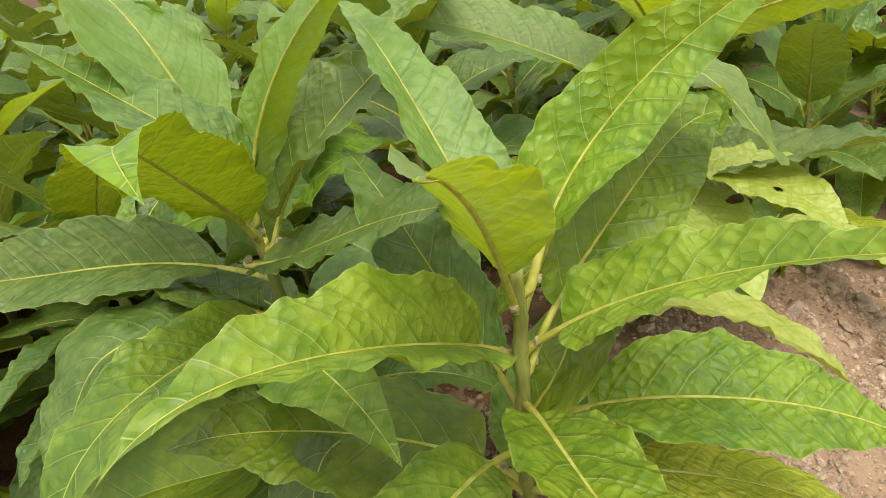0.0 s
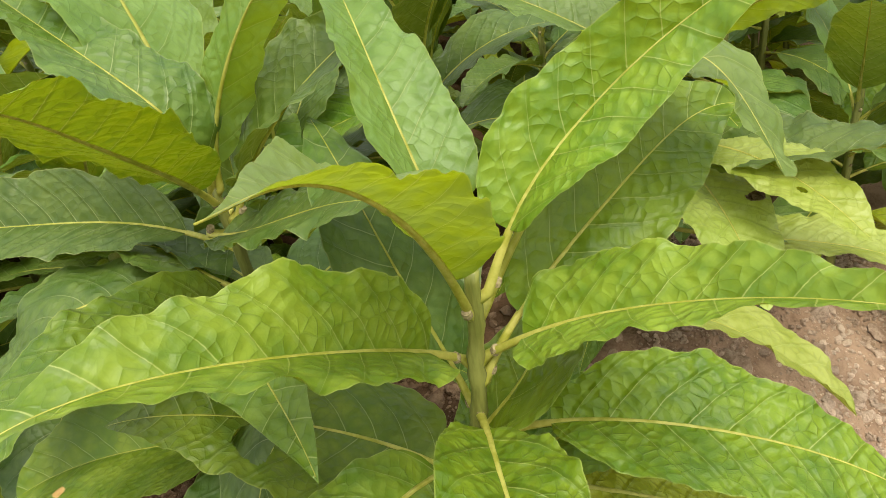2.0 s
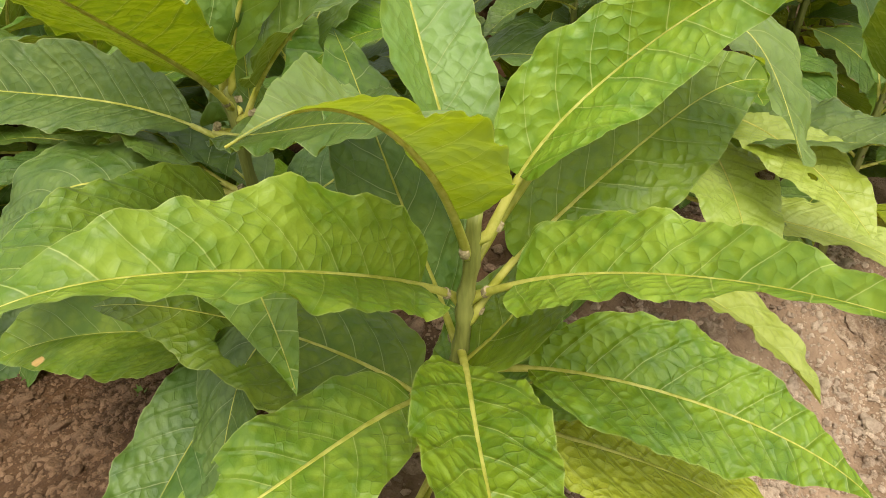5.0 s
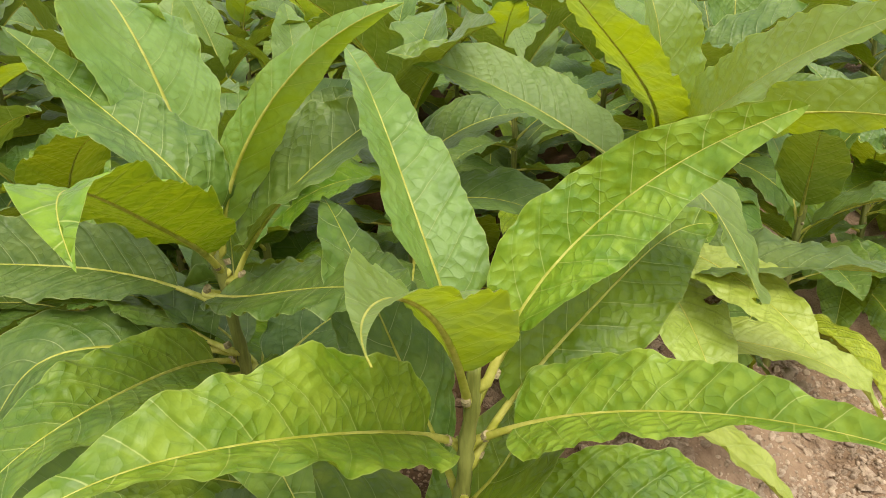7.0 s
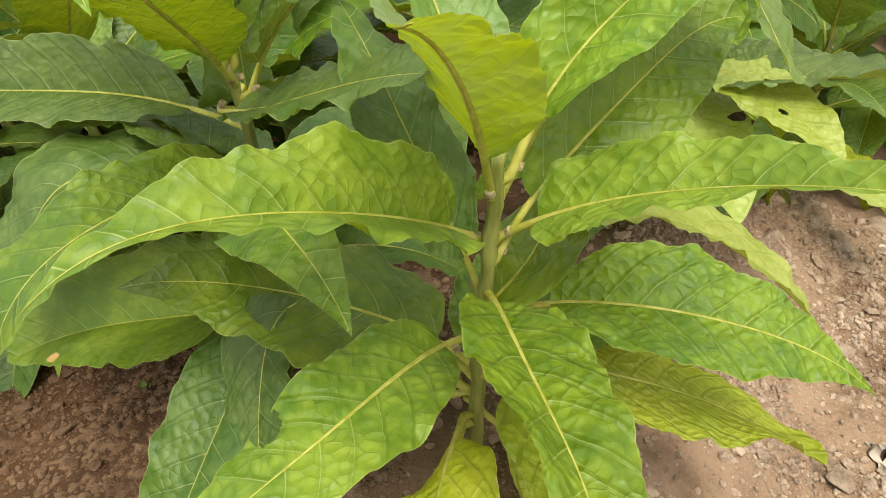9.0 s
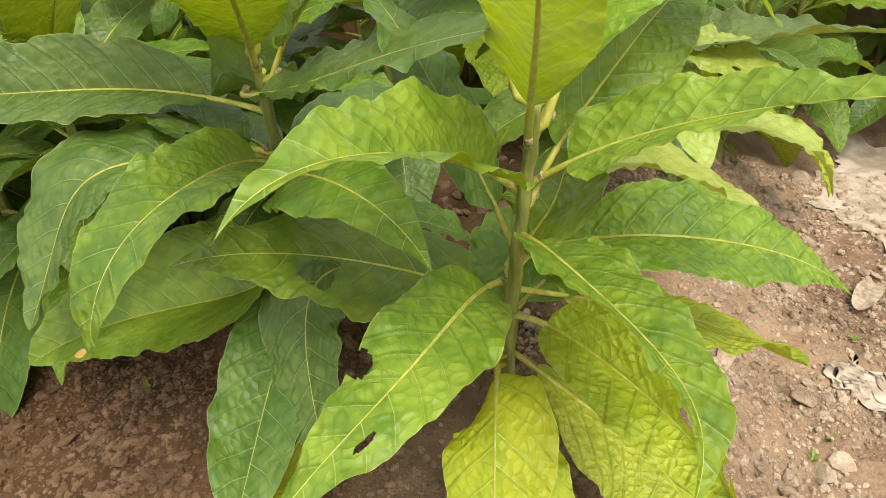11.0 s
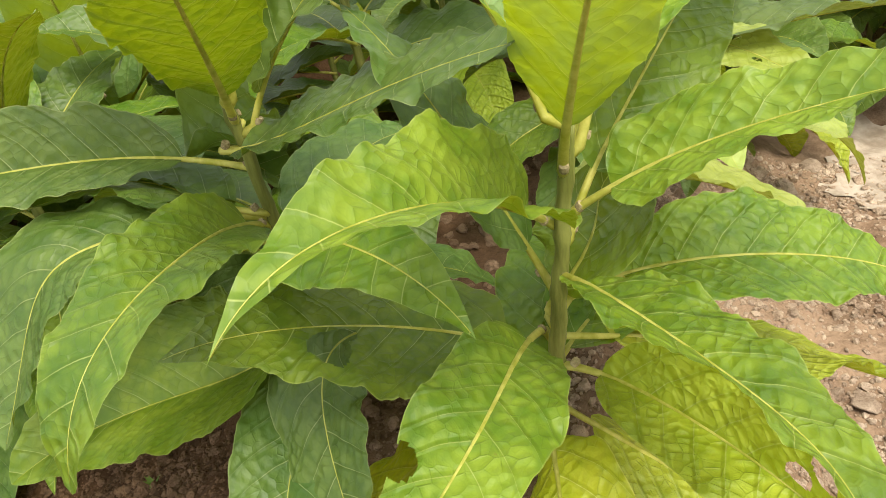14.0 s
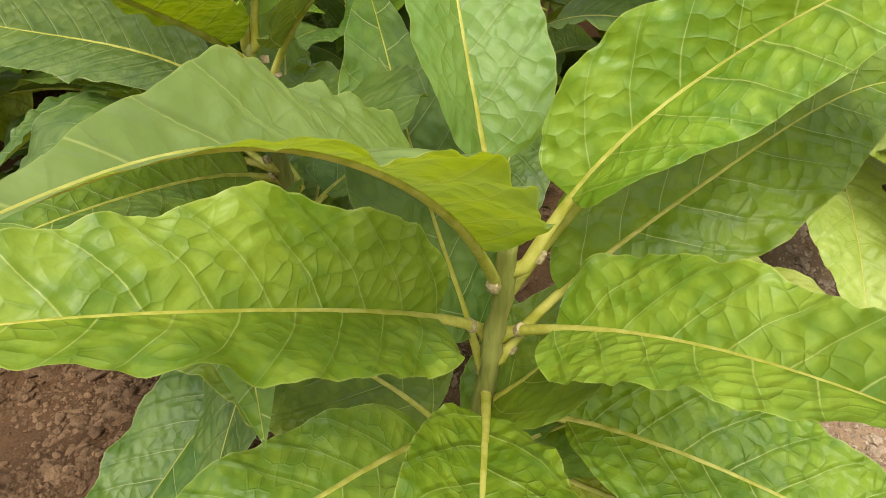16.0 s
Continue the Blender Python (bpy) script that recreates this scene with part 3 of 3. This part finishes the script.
front_plant = thing("tobacco_plant", (0.04, 0.76, 0.38), "light green tobacco plant with broad arching leaves on a soil ridge", "plant", "tobacco plants in the field")
STEM_LINES[front_plant.name] = [(0, 0, -0.03), (0.02, -0.008, 0.31), (0.034, -0.010, 0.46), (0.049, -0.014, 0.618)]
leaf(front_plant, ((0.026, -0.009, 0.626), (0.001, 0.040, 0.704), (-0.023, 0.015, 0.729), (-0.096, 0.145, 0.922), (-0.239, 0.383, 0.907)), 0.069, (0.52, 0.51, -0.41, -0.04), (0.29, -0.30), 0.28, YOUNG, 438, stub=True, petiole=0.13, shoulder=0.46)
leaf(front_plant, ((0.060, -0.008, 0.587), (0.115, 0.038, 0.742), (0.138, 0.084, 0.685), (0.179, 0.126, 0.803), (0.366, 0.080, 0.895)), 0.071, (0.68, 0.43, -0.39, -0.78), (0.79, 0.22), 0.34, UPPER, 444, stub=True, petiole=0.13, shoulder=0.34)
leaf(front_plant, ((0.043, -0.008, 0.466), (0.096, 0.062, 0.588), (0.215, 0.162, 0.620), (0.241, 0.285, 0.686), (0.332, 0.313, 0.671)), 0.080, (0.58, 0.09, -0.07, 0.19), (0.55, -0.17), 0.38, MIDDLE, 108, stub=True, petiole=0.15, shoulder=0.47)
leaf(front_plant, ((0.047, 0.021, 0.551), (0.158, 0.139, 0.776), (0.260, 0.256, 0.848), (0.312, 0.201, 0.749), (0.352, 0.063, 0.680)), 0.059, (0.25, -0.06, 0.00, -0.12), (0.19, 0.07), 0.55, YOUNG, 446)
leaf(front_plant, ((0.047, 0.001, 0.497), (0.150, -0.029, 0.578), (0.168, -0.031, 0.576), (0.337, -0.063, 0.655), (0.448, -0.216, 0.702)), 0.072, (0.53, 0.22, 0.08, 0.42), (0.18, -0.25), 0.28, UPPER, 318, stub=True, petiole=0.13, shoulder=0.40)
leaf(front_plant, ((0.040, 0.008, 0.366), (0.170, 0.027, 0.417), (0.335, 0.019, 0.386), (0.449, 0.022, 0.372), (0.541, 0.037, 0.264)), 0.088, (0.41, -0.03, -0.80, -0.74), (0.14, 0.12), 0.30, MATURE, 319, stub=True, petiole=0.13, shoulder=0.57)
leaf(front_plant, ((0.021, -0.002, 0.491), (-0.041, -0.088, 0.583), (-0.064, -0.282, 0.697), (-0.170, -0.337, 0.746), (-0.210, -0.426, 0.689)), 0.082, (0.26, 0.70, -0.02, -0.77), (-0.17, 0.55), 0.23, UPPER, 132, stub=True, petiole=0.11, shoulder=0.42)
leaf(front_plant, ((0.040, -0.015, 0.563), (0.040, -0.104, 0.727), (0.061, -0.291, 0.886), (0.002, -0.284, 0.831), (0.089, -0.449, 0.902)), 0.070, (0.39, 0.40, -0.02, -0.28), (-0.23, 0.23), 0.22, YOUNG, 301, stub=True, petiole=0.11, shoulder=0.58)
leaf(front_plant, ((0.028, -0.002, 0.413), (0.088, -0.129, 0.472), (0.122, -0.302, 0.489), (0.241, -0.347, 0.483), (0.164, -0.491, 0.466)), 0.077, (0.26, 0.34, -0.24, 0.26), (-0.37, -0.25), 0.29, MATURE, 879, stub=True, petiole=0.10, shoulder=0.43)
leaf(front_plant, ((0.006, 0.017, 0.309), (-0.056, -0.130, 0.414), (-0.053, -0.264, 0.420), (-0.147, -0.348, 0.422), (-0.226, -0.452, 0.358)), 0.074, (-0.01, 0.07, -0.31, -0.80), (-0.13, 0.39), 0.35, UPPER, 873, holes=((0.57, -0.98, 0.046, 0.42), (0.74, 0.42, 0.034, 0.075)), stub=True, petiole=0.12, shoulder=0.46)
leaf(front_plant, ((-0.007, 0.009, 0.275), (-0.111, 0.053, 0.302), (-0.221, 0.006, 0.363), (-0.356, -0.039, 0.432), (-0.478, -0.070, 0.400)), 0.114, (-0.46, 0.51, -0.06, -0.13), (0.30, 0.04), 0.34, MIDDLE, 291, holes=((0.55, 0.40, 0.055, 0.30), (0.50, 0.16, 0.03, 0.09)), stub=True, petiole=0.10, shoulder=0.53)
leaf(front_plant, ((0.017, 0.023, 0.386), (-0.034, 0.059, 0.493), (-0.081, 0.047, 0.597), (-0.116, 0.095, 0.676), (-0.199, 0.179, 0.731)), 0.085, (0.09, -0.03, -0.20, -0.16), (0.19, -0.05), 0.37, COOL, 748, stub=True, petiole=0.11, shoulder=0.51)
leaf(front_plant, ((0.011, 0.006, 0.352), (0.067, -0.007, 0.440), (0.107, 0.052, 0.446), (0.079, 0.127, 0.446), (0.125, 0.089, 0.504)), 0.089, (0.12, 0.17, -0.10, -0.01), (-0.11, -0.07), 0.36, MIDDLE, 532, stub=True)
leaf(front_plant, ((0.029, -0.016, 0.269), (0.123, -0.063, 0.278), (0.208, -0.184, 0.256), (0.314, -0.338, 0.287), (0.241, -0.411, 0.291)), 0.077, (0.79, 0.54, 0.37, -0.09), (0.56, 0.51), 0.31, LOWER, 41, holes=((0.56, 0.36, 0.035, 0.17), (0.66, 0.06, 0.028, 0.22), (0.76, 0.5, 0.026, 0.3), (0.62, 0.95, 0.04, 0.4), (0.86, 0.1, 0.02, 0.24)), stub=True, petiole=0.11, shoulder=0.47)
leaf(front_plant, ((-0.004, -0.002, 0.205), (0.144, -0.004, 0.045), (0.280, -0.056, -0.014), (0.329, -0.157, -0.003), (0.255, -0.231, 0.005)), 0.116, (-0.40, -0.29, 0.13, -0.36), (-0.27, 0.42), 0.39, LOWER, 165, ruffle=0.6, petiole=0.11, shoulder=0.52)
leaf(front_plant, ((-0.005, -0.026, 0.189), (-0.004, -0.164, 0.223), (-0.007, -0.189, 0.238), (-0.007, -0.246, 0.152), (-0.005, -0.388, 0.027)), 0.089, (-0.11, -0.31, 0.28, 0.87), (0.32, -0.54), 0.41, YELLOW, 552, petiole=0.11, shoulder=0.50)
leaf(front_plant, ((-0.006, -0.026, 0.169), (-0.007, -0.165, 0.166), (0.023, -0.254, 0.141), (0.061, -0.304, 0.098), (0.065, -0.326, 0.035)), 0.082, (-0.26, -0.31, 0.40, 0.87), (0.12, -0.42), 0.45, YELLOW, 553, petiole=0.11, shoulder=0.50)
leaf(front_plant, ((0.016, -0.002, 0.313), (0.219, 0.039, 0.239), (0.364, 0.124, 0.163), (0.452, 0.127, 0.071), (0.526, 0.063, 0.088)), 0.116, (0.10, 0.03, 0.32, 0.74), (-0.33, -0.41), 0.42, LOWER, 345, stub=True, petiole=0.10, shoulder=0.46)
leaf(front_plant, ((0.012, 0.014, 0.332), (0.103, 0.241, 0.411), (0.206, 0.380, 0.378), (0.405, 0.344, 0.295), (0.507, 0.242, 0.219)), 0.090, (0.29, 0.37, -0.01, -0.34), (0.01, 0.33), 0.47, PALE, 336, stub=True, petiole=0.10, shoulder=0.50)
# the next two low leaves wear darker COOL, colouring in the plant's shade
leaf(front_plant, ((-0.002, 0.006, 0.254), (-0.246, 0.082, 0.339), (-0.364, 0.104, 0.329), (-0.339, -0.006, 0.220), (-0.247, -0.223, 0.139)), 0.098, (0.22, 0.06, -0.21, -0.25), (-0.17, 0.02), 0.44, COOL, 811, petiole=0.10, shoulder=0.49)
leaf(front_plant, ((-0.054, 0.021, 0.228), (-0.332, 0.112, 0.256), (-0.371, 0.123, 0.245), (-0.371, -0.040, 0.178), (-0.380, -0.265, 0.098)), 0.086, (0.13, 0.34, 0.19, 0.70), (-0.17, -0.42), 0.62, COOL, 685, petiole=0.11, shoulder=0.51)
leaf(front_plant, ((0.001, 0.002, 0.214), (-0.230, -0.038, 0.152), (-0.346, -0.093, 0.049), (-0.305, -0.195, 0.003), (-0.364, -0.268, 0.106)), 0.093, (0.25, 0.03, -0.36, -0.19), (0.45, -0.12), 0.38, YELLOW, 562)
leaf(front_plant, arch(48, 20, 0.36, 55, (0.012, 0.0, 0.25)), 0.088, (0.2, 0.2, 0.0, 0.0), (0.1, 0.2), 0.4, MIDDLE, 901)
leaf(front_plant, arch(80, 30, 0.36, 55, (0.008, 0.01, 0.22)), 0.088, (0.2, 0.2, 0.0, 0.0), (-0.1, 0.2), 0.4, MIDDLE, 902)
stalk(front_plant, STEM_LINES[front_plant.name], 0.011, (0.27, 0.31, 0.35, 0.39, 0.42, 0.475, 0.5, 0.55, 0.58), 3, False)
side_plant = thing("tobacco_plant", (-0.33, 0.99, 0.38), "dark bluish green tobacco plant with long drooping leaves beside the first", "plant", "tobacco plants in the field")
STEM_LINES[side_plant.name] = [(0, 0, -0.03), (-0.01, -0.02, 0.42), (-0.013, -0.042, 0.63)]
leaf(side_plant, ((-0.007, -0.030, 0.517), (-0.238, 0.045, 0.559), (-0.396, 0.023, 0.548), (-0.542, -0.044, 0.546), (-0.667, -0.081, 0.598)), 0.090, (0.35, 0.61, -0.39, -0.47), (-0.55, 0.04), 0.38, COOL, 194, stub=True, petiole=0.13, shoulder=0.43)
leaf(side_plant, ((-0.018, -0.024, 0.420), (-0.077, -0.138, 0.501), (0.024, -0.293, 0.533), (-0.082, -0.456, 0.627), (-0.099, -0.521, 0.436)), 0.073, (0.29, 0.20, 0.14, -0.84), (-0.28, 0.82), 0.41, MIDDLE, 195, stub=True, petiole=0.09, shoulder=0.37)
leaf(side_plant, ((-0.005, -0.028, 0.384), (0.057, -0.156, 0.477), (0.114, -0.289, 0.553), (0.232, -0.361, 0.578), (0.297, -0.438, 0.498)), 0.075, (0.07, -0.01, -0.11, 0.21), (0.36, -0.24), 0.32, MIDDLE, 220, stub=True, petiole=0.10, shoulder=0.50)
leaf(side_plant, ((-0.006, -0.033, 0.341), (-0.001, -0.132, 0.188), (-0.115, -0.089, 0.162), (-0.337, -0.105, 0.185), (-0.486, -0.223, 0.121)), 0.150, (0.34, 0.66, -0.23, 0.30), (-0.11, -0.33), 0.41, SCORCHED, 222, petiole=0.11, shoulder=0.50)
leaf(side_plant, ((-0.039, -0.055, 0.563), (0.039, -0.082, 0.558), (0.143, -0.127, 0.629), (0.263, -0.211, 0.689), (0.366, -0.324, 0.739)), 0.076, (0.20, 0.13, -0.29, -0.41), (0.19, 0.12), 0.43, COOL, 199, stub=True, petiole=0.10, shoulder=0.45)
leaf(side_plant, ((-0.009, -0.046, 0.602), (0.037, -0.188, 0.741), (0.106, -0.360, 0.788), (0.105, -0.466, 0.960), (0.202, -0.541, 0.855)), 0.075, (0.22, 0.22, 0.06, -0.09), (0.01, 0.11), 0.33, MATURE, 196, stub=True)
leaf(side_plant, ((0.010, -0.038, 0.583), (0.070, -0.042, 0.710), (0.157, 0.011, 0.776), (0.237, 0.033, 0.822), (0.191, 0.087, 0.797)), 0.102, (0.42, 0.34, -0.07, -0.61), (0.16, 0.39), 0.37, COOL, 198, stub=True)
leaf(side_plant, ((-0.012, -0.044, 0.639), (-0.086, 0.030, 0.890), (-0.227, 0.101, 1.062), (-0.317, 0.130, 1.052), (-0.190, 0.131, 0.793)), 0.125, (0.23, -0.02, 0.50, 0.07), (0.52, 0.31), 0.37, YOUNG, 201, stub=True)
leaf(side_plant, ((-0.014, -0.045, 0.625), (0.051, -0.110, 0.769), (-0.031, -0.132, 0.805), (-0.151, -0.068, 0.865), (-0.301, -0.028, 0.949)), 0.085, (0.25, 0.25, 0.00, 0.00), (0.00, 0.00), 0.36, COOL, 202)
leaf(side_plant, ((-0.006, -0.027, 0.590), (-0.060, 0.046, 0.463), (-0.076, 0.138, 0.510), (-0.085, 0.083, 0.643), (0.008, 0.026, 0.754)), 0.085, (0.25, 0.25, 0.00, 0.00), (0.00, 0.00), 0.36, COOL, 456, stub=True)
leaf(side_plant, ((-0.016, -0.032, 0.446), (-0.145, -0.025, 0.463), (-0.186, 0.047, 0.524), (-0.251, 0.018, 0.506), (-0.375, -0.074, 0.515)), 0.085, (0.25, 0.25, 0.00, 0.00), (0.00, 0.00), 0.36, COOL, 457, stub=True)
leaf(side_plant, ((-0.022, -0.021, 0.392), (-0.171, -0.029, 0.356), (-0.276, -0.020, 0.360), (-0.365, 0.007, 0.413), (-0.456, -0.010, 0.440)), 0.085, (0.25, 0.25, 0.00, 0.00), (0.00, 0.00), 0.36, MIDDLE, 458)
leaf(side_plant, ((-0.051, -0.026, 0.441), (-0.313, -0.125, 0.487), (-0.324, -0.133, 0.482), (-0.342, -0.192, 0.377), (-0.383, -0.291, 0.267)), 0.103, (0.18, 0.24, -0.05, 0.01), (-0.14, -0.05), 0.41, COOL, 459)
leaf(side_plant, ((-0.003, -0.038, 0.628), (0.011, -0.042, 0.728), (0.063, -0.034, 0.827), (0.157, -0.032, 0.945), (0.301, -0.059, 0.982)), 0.050, (1.15, 0.35, 0.00, 0.11), (-1.73, -0.11), 0.36, YOUNG, 461, petiole=0.09, shoulder=0.48)
more_leaves(side_plant, ((150, 0.40, 30, 60), (120, 0.3, 25, 70), (60, 0.35, 35, 60), (160, 0.33, 15, 60), (20, 0.25, 10, 70)), 61)
stalk(side_plant, STEM_LINES[side_plant.name], 0.011, (0.36, 0.42, 0.46, 0.52, 0.55, 0.6), 4, False)
left_plant = thing("tobacco_plant", (-0.95, 1.32, 0.22), "dark green tobacco plant with low spreading leaves behind the side plant", "plant", "tobacco plants in the field")
more_leaves(left_plant, ((250, 0.30, 15, 65), (300, 0.33, 20, 60), (345, 0.42, 35, 60), (20, 0.5, 45, 60), (70, 0.5, 50, 50), (120, 0.55, 55, 50), (200, 0.4, 30, 60), (160, 0.45, 40, 60), (280, 0.55, 60, 60), (330, 0.6, 65, 50), (220, 0.6, 70, 40), (275, 0.2, 0, 50), (250, 0.42, 25, 60), (292, 0.38, 15, 50)), 91)
stalk(left_plant, [(0, 0, -0.03), (0.005, -0.01, 0.3), (0.01, -0.02, 0.66)], 0.0125, (0.36, 0.42, 0.46, 0.52, 0.55, 0.6), 7)
back_plant = thing("tobacco_plant", (0.29, 1.62, 0.36), "tobacco plant with pale upright top leaves behind the front row", "plant", "tobacco plants in the field")
leaf(back_plant, ((0.016, -0.018, 0.564), (-0.135, 0.101, 0.650), (-0.298, 0.175, 0.712), (-0.448, 0.170, 0.791), (-0.581, 0.064, 0.822)), 0.108, (0.34, 0.48, -0.35, -0.11), (-0.29, -0.18), 0.36, YOUNG, 256)
leaf(back_plant, ((0.024, -0.022, 0.652), (0.043, -0.186, 0.771), (-0.033, -0.336, 0.868), (-0.121, -0.449, 0.967), (-0.192, -0.528, 1.073)), 0.074, (0.16, 0.25, 0.24, 0.00), (-0.18, 0.18), 0.38, YOUNG, 257)
leaf(back_plant, ((0.018, -0.021, 0.612), (0.044, -0.190, 0.691), (0.091, -0.331, 0.809), (0.162, -0.446, 0.927), (0.287, -0.542, 0.983)), 0.097, (0.46, 0.10, -0.10, -0.15), (0.74, 0.04), 0.37, YOUNG, 258)
leaf(back_plant, ((0.019, -0.021, 0.644), (0.031, -0.089, 0.773), (0.032, -0.118, 0.895), (-0.016, -0.065, 0.987), (-0.066, 0.036, 1.052)), 0.097, (0.38, 0.41, -0.05, -0.00), (-0.06, -0.04), 0.36, YOUNG, 259)
leaf(back_plant, ((0.011, -0.012, 0.225), (0.203, -0.060, 0.198), (0.387, -0.079, 0.246), (0.528, -0.103, 0.212), (0.570, -0.123, 0.033)), 0.085, (0.25, 0.25, 0.00, 0.00), (0.00, 0.00), 0.36, PALE, 337)
leaf(back_plant, ((0.020, -0.020, 0.600), (0.100, -0.120, 0.740), (0.260, -0.200, 0.800), (0.420, -0.240, 0.800), (0.580, -0.260, 0.730)), 0.060, (0.30, 0.40, 0.00, 0.00), (-1.15, 0.10), 0.40, YOUNG, 334)
leaf(back_plant, ((0.013, -0.020, 0.484), (0.108, -0.175, 0.408), (0.214, -0.232, 0.481), (0.365, -0.255, 0.521), (0.546, -0.281, 0.501)), 0.106, (0.40, 0.20, -0.60, 0.00), (-0.04, -0.60), 0.37, COOL, 335, petiole=0.11, shoulder=0.54)
leaf(back_plant, arch(306, 22, 0.54, 48, (0, 0, 0.42)), 0.08, (0.1, 0.1, 0.0, 0.0), (0.1, 0.0), 0.42, PALE, 501, holes=((0.55, 0.3, 0.03, 0.12), (0.72, -0.3, 0.02, 0.1)))
leaf(back_plant, arch(283, 45, 0.5, 50, (0, 0, 0.44)), 0.085, (0.2, 0.2, 0.0, 0.0), (0.1, 0.2), 0.4, MIDDLE, 502, holes=((0.74, 0.3, 0.035, 0.2),))
leaf(back_plant, arch(291, 12, 0.5, 55, (0, 0, 0.40)), 0.09, (0.2, 0.1, 0.0, 0.0), (-0.1, 0.2), 0.4, PALE, 503, holes=((0.5, 0.75, 0.03, 0.2),))
more_leaves(back_plant, ((260, 0.30, 20, 60), (20, 0.3, 15, 70), (140, 0.33, 25, 70), (200, 0.28, 10, 70), (345, 0.24, 10, 70), (90, 0.3, 20, 60), (235, 0.22, 5, 65)), 71)
stalk(back_plant, [(0, 0, -0.03), (0.005, -0.01, 0.3), (0.02, -0.02, 0.63)], 0.0125, (0.36, 0.42, 0.46, 0.52, 0.55, 0.6), 5)
furrow_plant = thing("tobacco_plant", planted(1.10, 2.58), "tobacco plant with broad drooping leaves beside the bare furrow", "plant", "tobacco plants in the field")
more_leaves(furrow_plant, ((215, 0.44, 30, 65), (150, 0.5, 30, 70), (285, 0.40, 25, 70), (250, 0.34, 20, 75), (20, 0.5, 60, 50), (270, 0.58, 55, 60), (130, 0.6, 70, 40), (320, 0.5, 35, 70), (80, 0.35, 10, 60), (235, 0.60, 60, 60), (200, 0.28, 10, 60), (300, 0.26, 5, 60)), 81)
stalk(furrow_plant, [(0, 0, -0.03), (0.005, -0.004, 0.3), (0.0, 0.004, 0.63)], 0.0125, (0.36, 0.42, 0.46, 0.52, 0.55, 0.6), 6)


# ---- the field behind: plants of the same crop in rows ----
def field_plant(at, seed, label, cool=0.75, along=34, across=16):
    """A whole tobacco plant: a stem with leaves that spiral up it, upright at the top and drooping below."""
    rng = np.random.RandomState(seed)
    plant = thing("tobacco_plant", at, label, "plant", "tobacco plants in the field")
    top = 0.56 + 0.1 * rng.rand()
    nodes = []
    count = 14
    for k in range(count):
        h = 0.12 + (top - 0.12) * (k / (count - 1.0)) ** 0.9
        f = k / (count - 1.0)
        a = seed * 40 + k * 137.5 + rng.uniform(-14, 14)
        rise = -5 + 80 * f**1.2 + rng.uniform(-8, 8)
        droop = 75 - 35 * f + rng.uniform(-12, 25)
        length = (0.56 - 0.06 * f) * rng.uniform(0.86, 1.12)
        mat = LOWER if f < 0.2 and rng.rand() < 0.4 else COOL if rng.rand() < cool else MIDDLE if f < 0.7 else YOUNG
        leaf(plant, arch(a, rise, length, droop, (0, 0, h), rng.uniform(-18, 18)), rng.uniform(0.088, 0.112), (rng.uniform(0.1, 0.5), rng.uniform(0.1, 0.5), 0.0, 0.0),
             (rng.uniform(-0.3, 0.3), rng.uniform(-0.5, 0.5)), 0.37, mat, seed * 100 + k, 1.2, along=along, across=across, shoulder=0.48)
        nodes.append(h)
    stalk(plant, [(0, 0, -0.03), (0.008, 0.0, top * 0.5), (0.0, 0.004, top + 0.02)], 0.012, nodes[6:], seed)
    return plant


LOOK_ = "leafy green tobacco plant standing in the field rows"
kinds = []
for k in range(5):
    kinds.append(field_plant((0, 0, -5), 20 + k, LOOK_))
far_kinds = [field_plant((0, 0, -5), 30 + k, LOOK_, 0.75, 18, 10) for k in range(3)]
spots = [(-0.6, 1.55), (0.72, 2.2), (1.52, 2.8), (0.66, 2.75), (1.9, 3.0), (-1.4, 1.5), (-1.75, 1.25), (-1.0, 1.75), (-1.85, 1.8), (-2.3, 1.55)]
for r in range(1, 10):
    for k in range(-12, 14):
        x, y = 0.05 + 0.2 * r - 0.50 * k, 0.95 + 0.68 * r + 0.19 * k
        if y > 1.7 and -1.0 * y - 0.9 < x < 0.75 * y + 0.5 and y < 8 and math.hypot(x - 0.29, y - 1.62) > 0.34 and math.hypot(x - 1.1, y - 2.58) > 0.34 and (y > 2.6 or x - 0.28 * (y - 1.1) < 0.5):
            spots.append((x, y))
rng = np.random.RandomState(4)
for k, (x, y) in enumerate(spots):
    x, y = x + rng.uniform(-0.05, 0.05), y + rng.uniform(-0.05, 0.05)
    copy_thing(far_kinds[k % 3] if y > 3.4 else kinds[k % 5], pose(*planted(x, y), rng.uniform(-4, 4), rng.uniform(-4, 4), rng.uniform(0, 360)) @ Matrix.Scale(1.3 if x < -0.95 and y < 2.6 else rng.uniform(0.94, 1.12), 4))
for ob in kinds + far_kinds:
    for o in (*ob.children_recursive, ob):
        bpy.data.objects.remove(o)
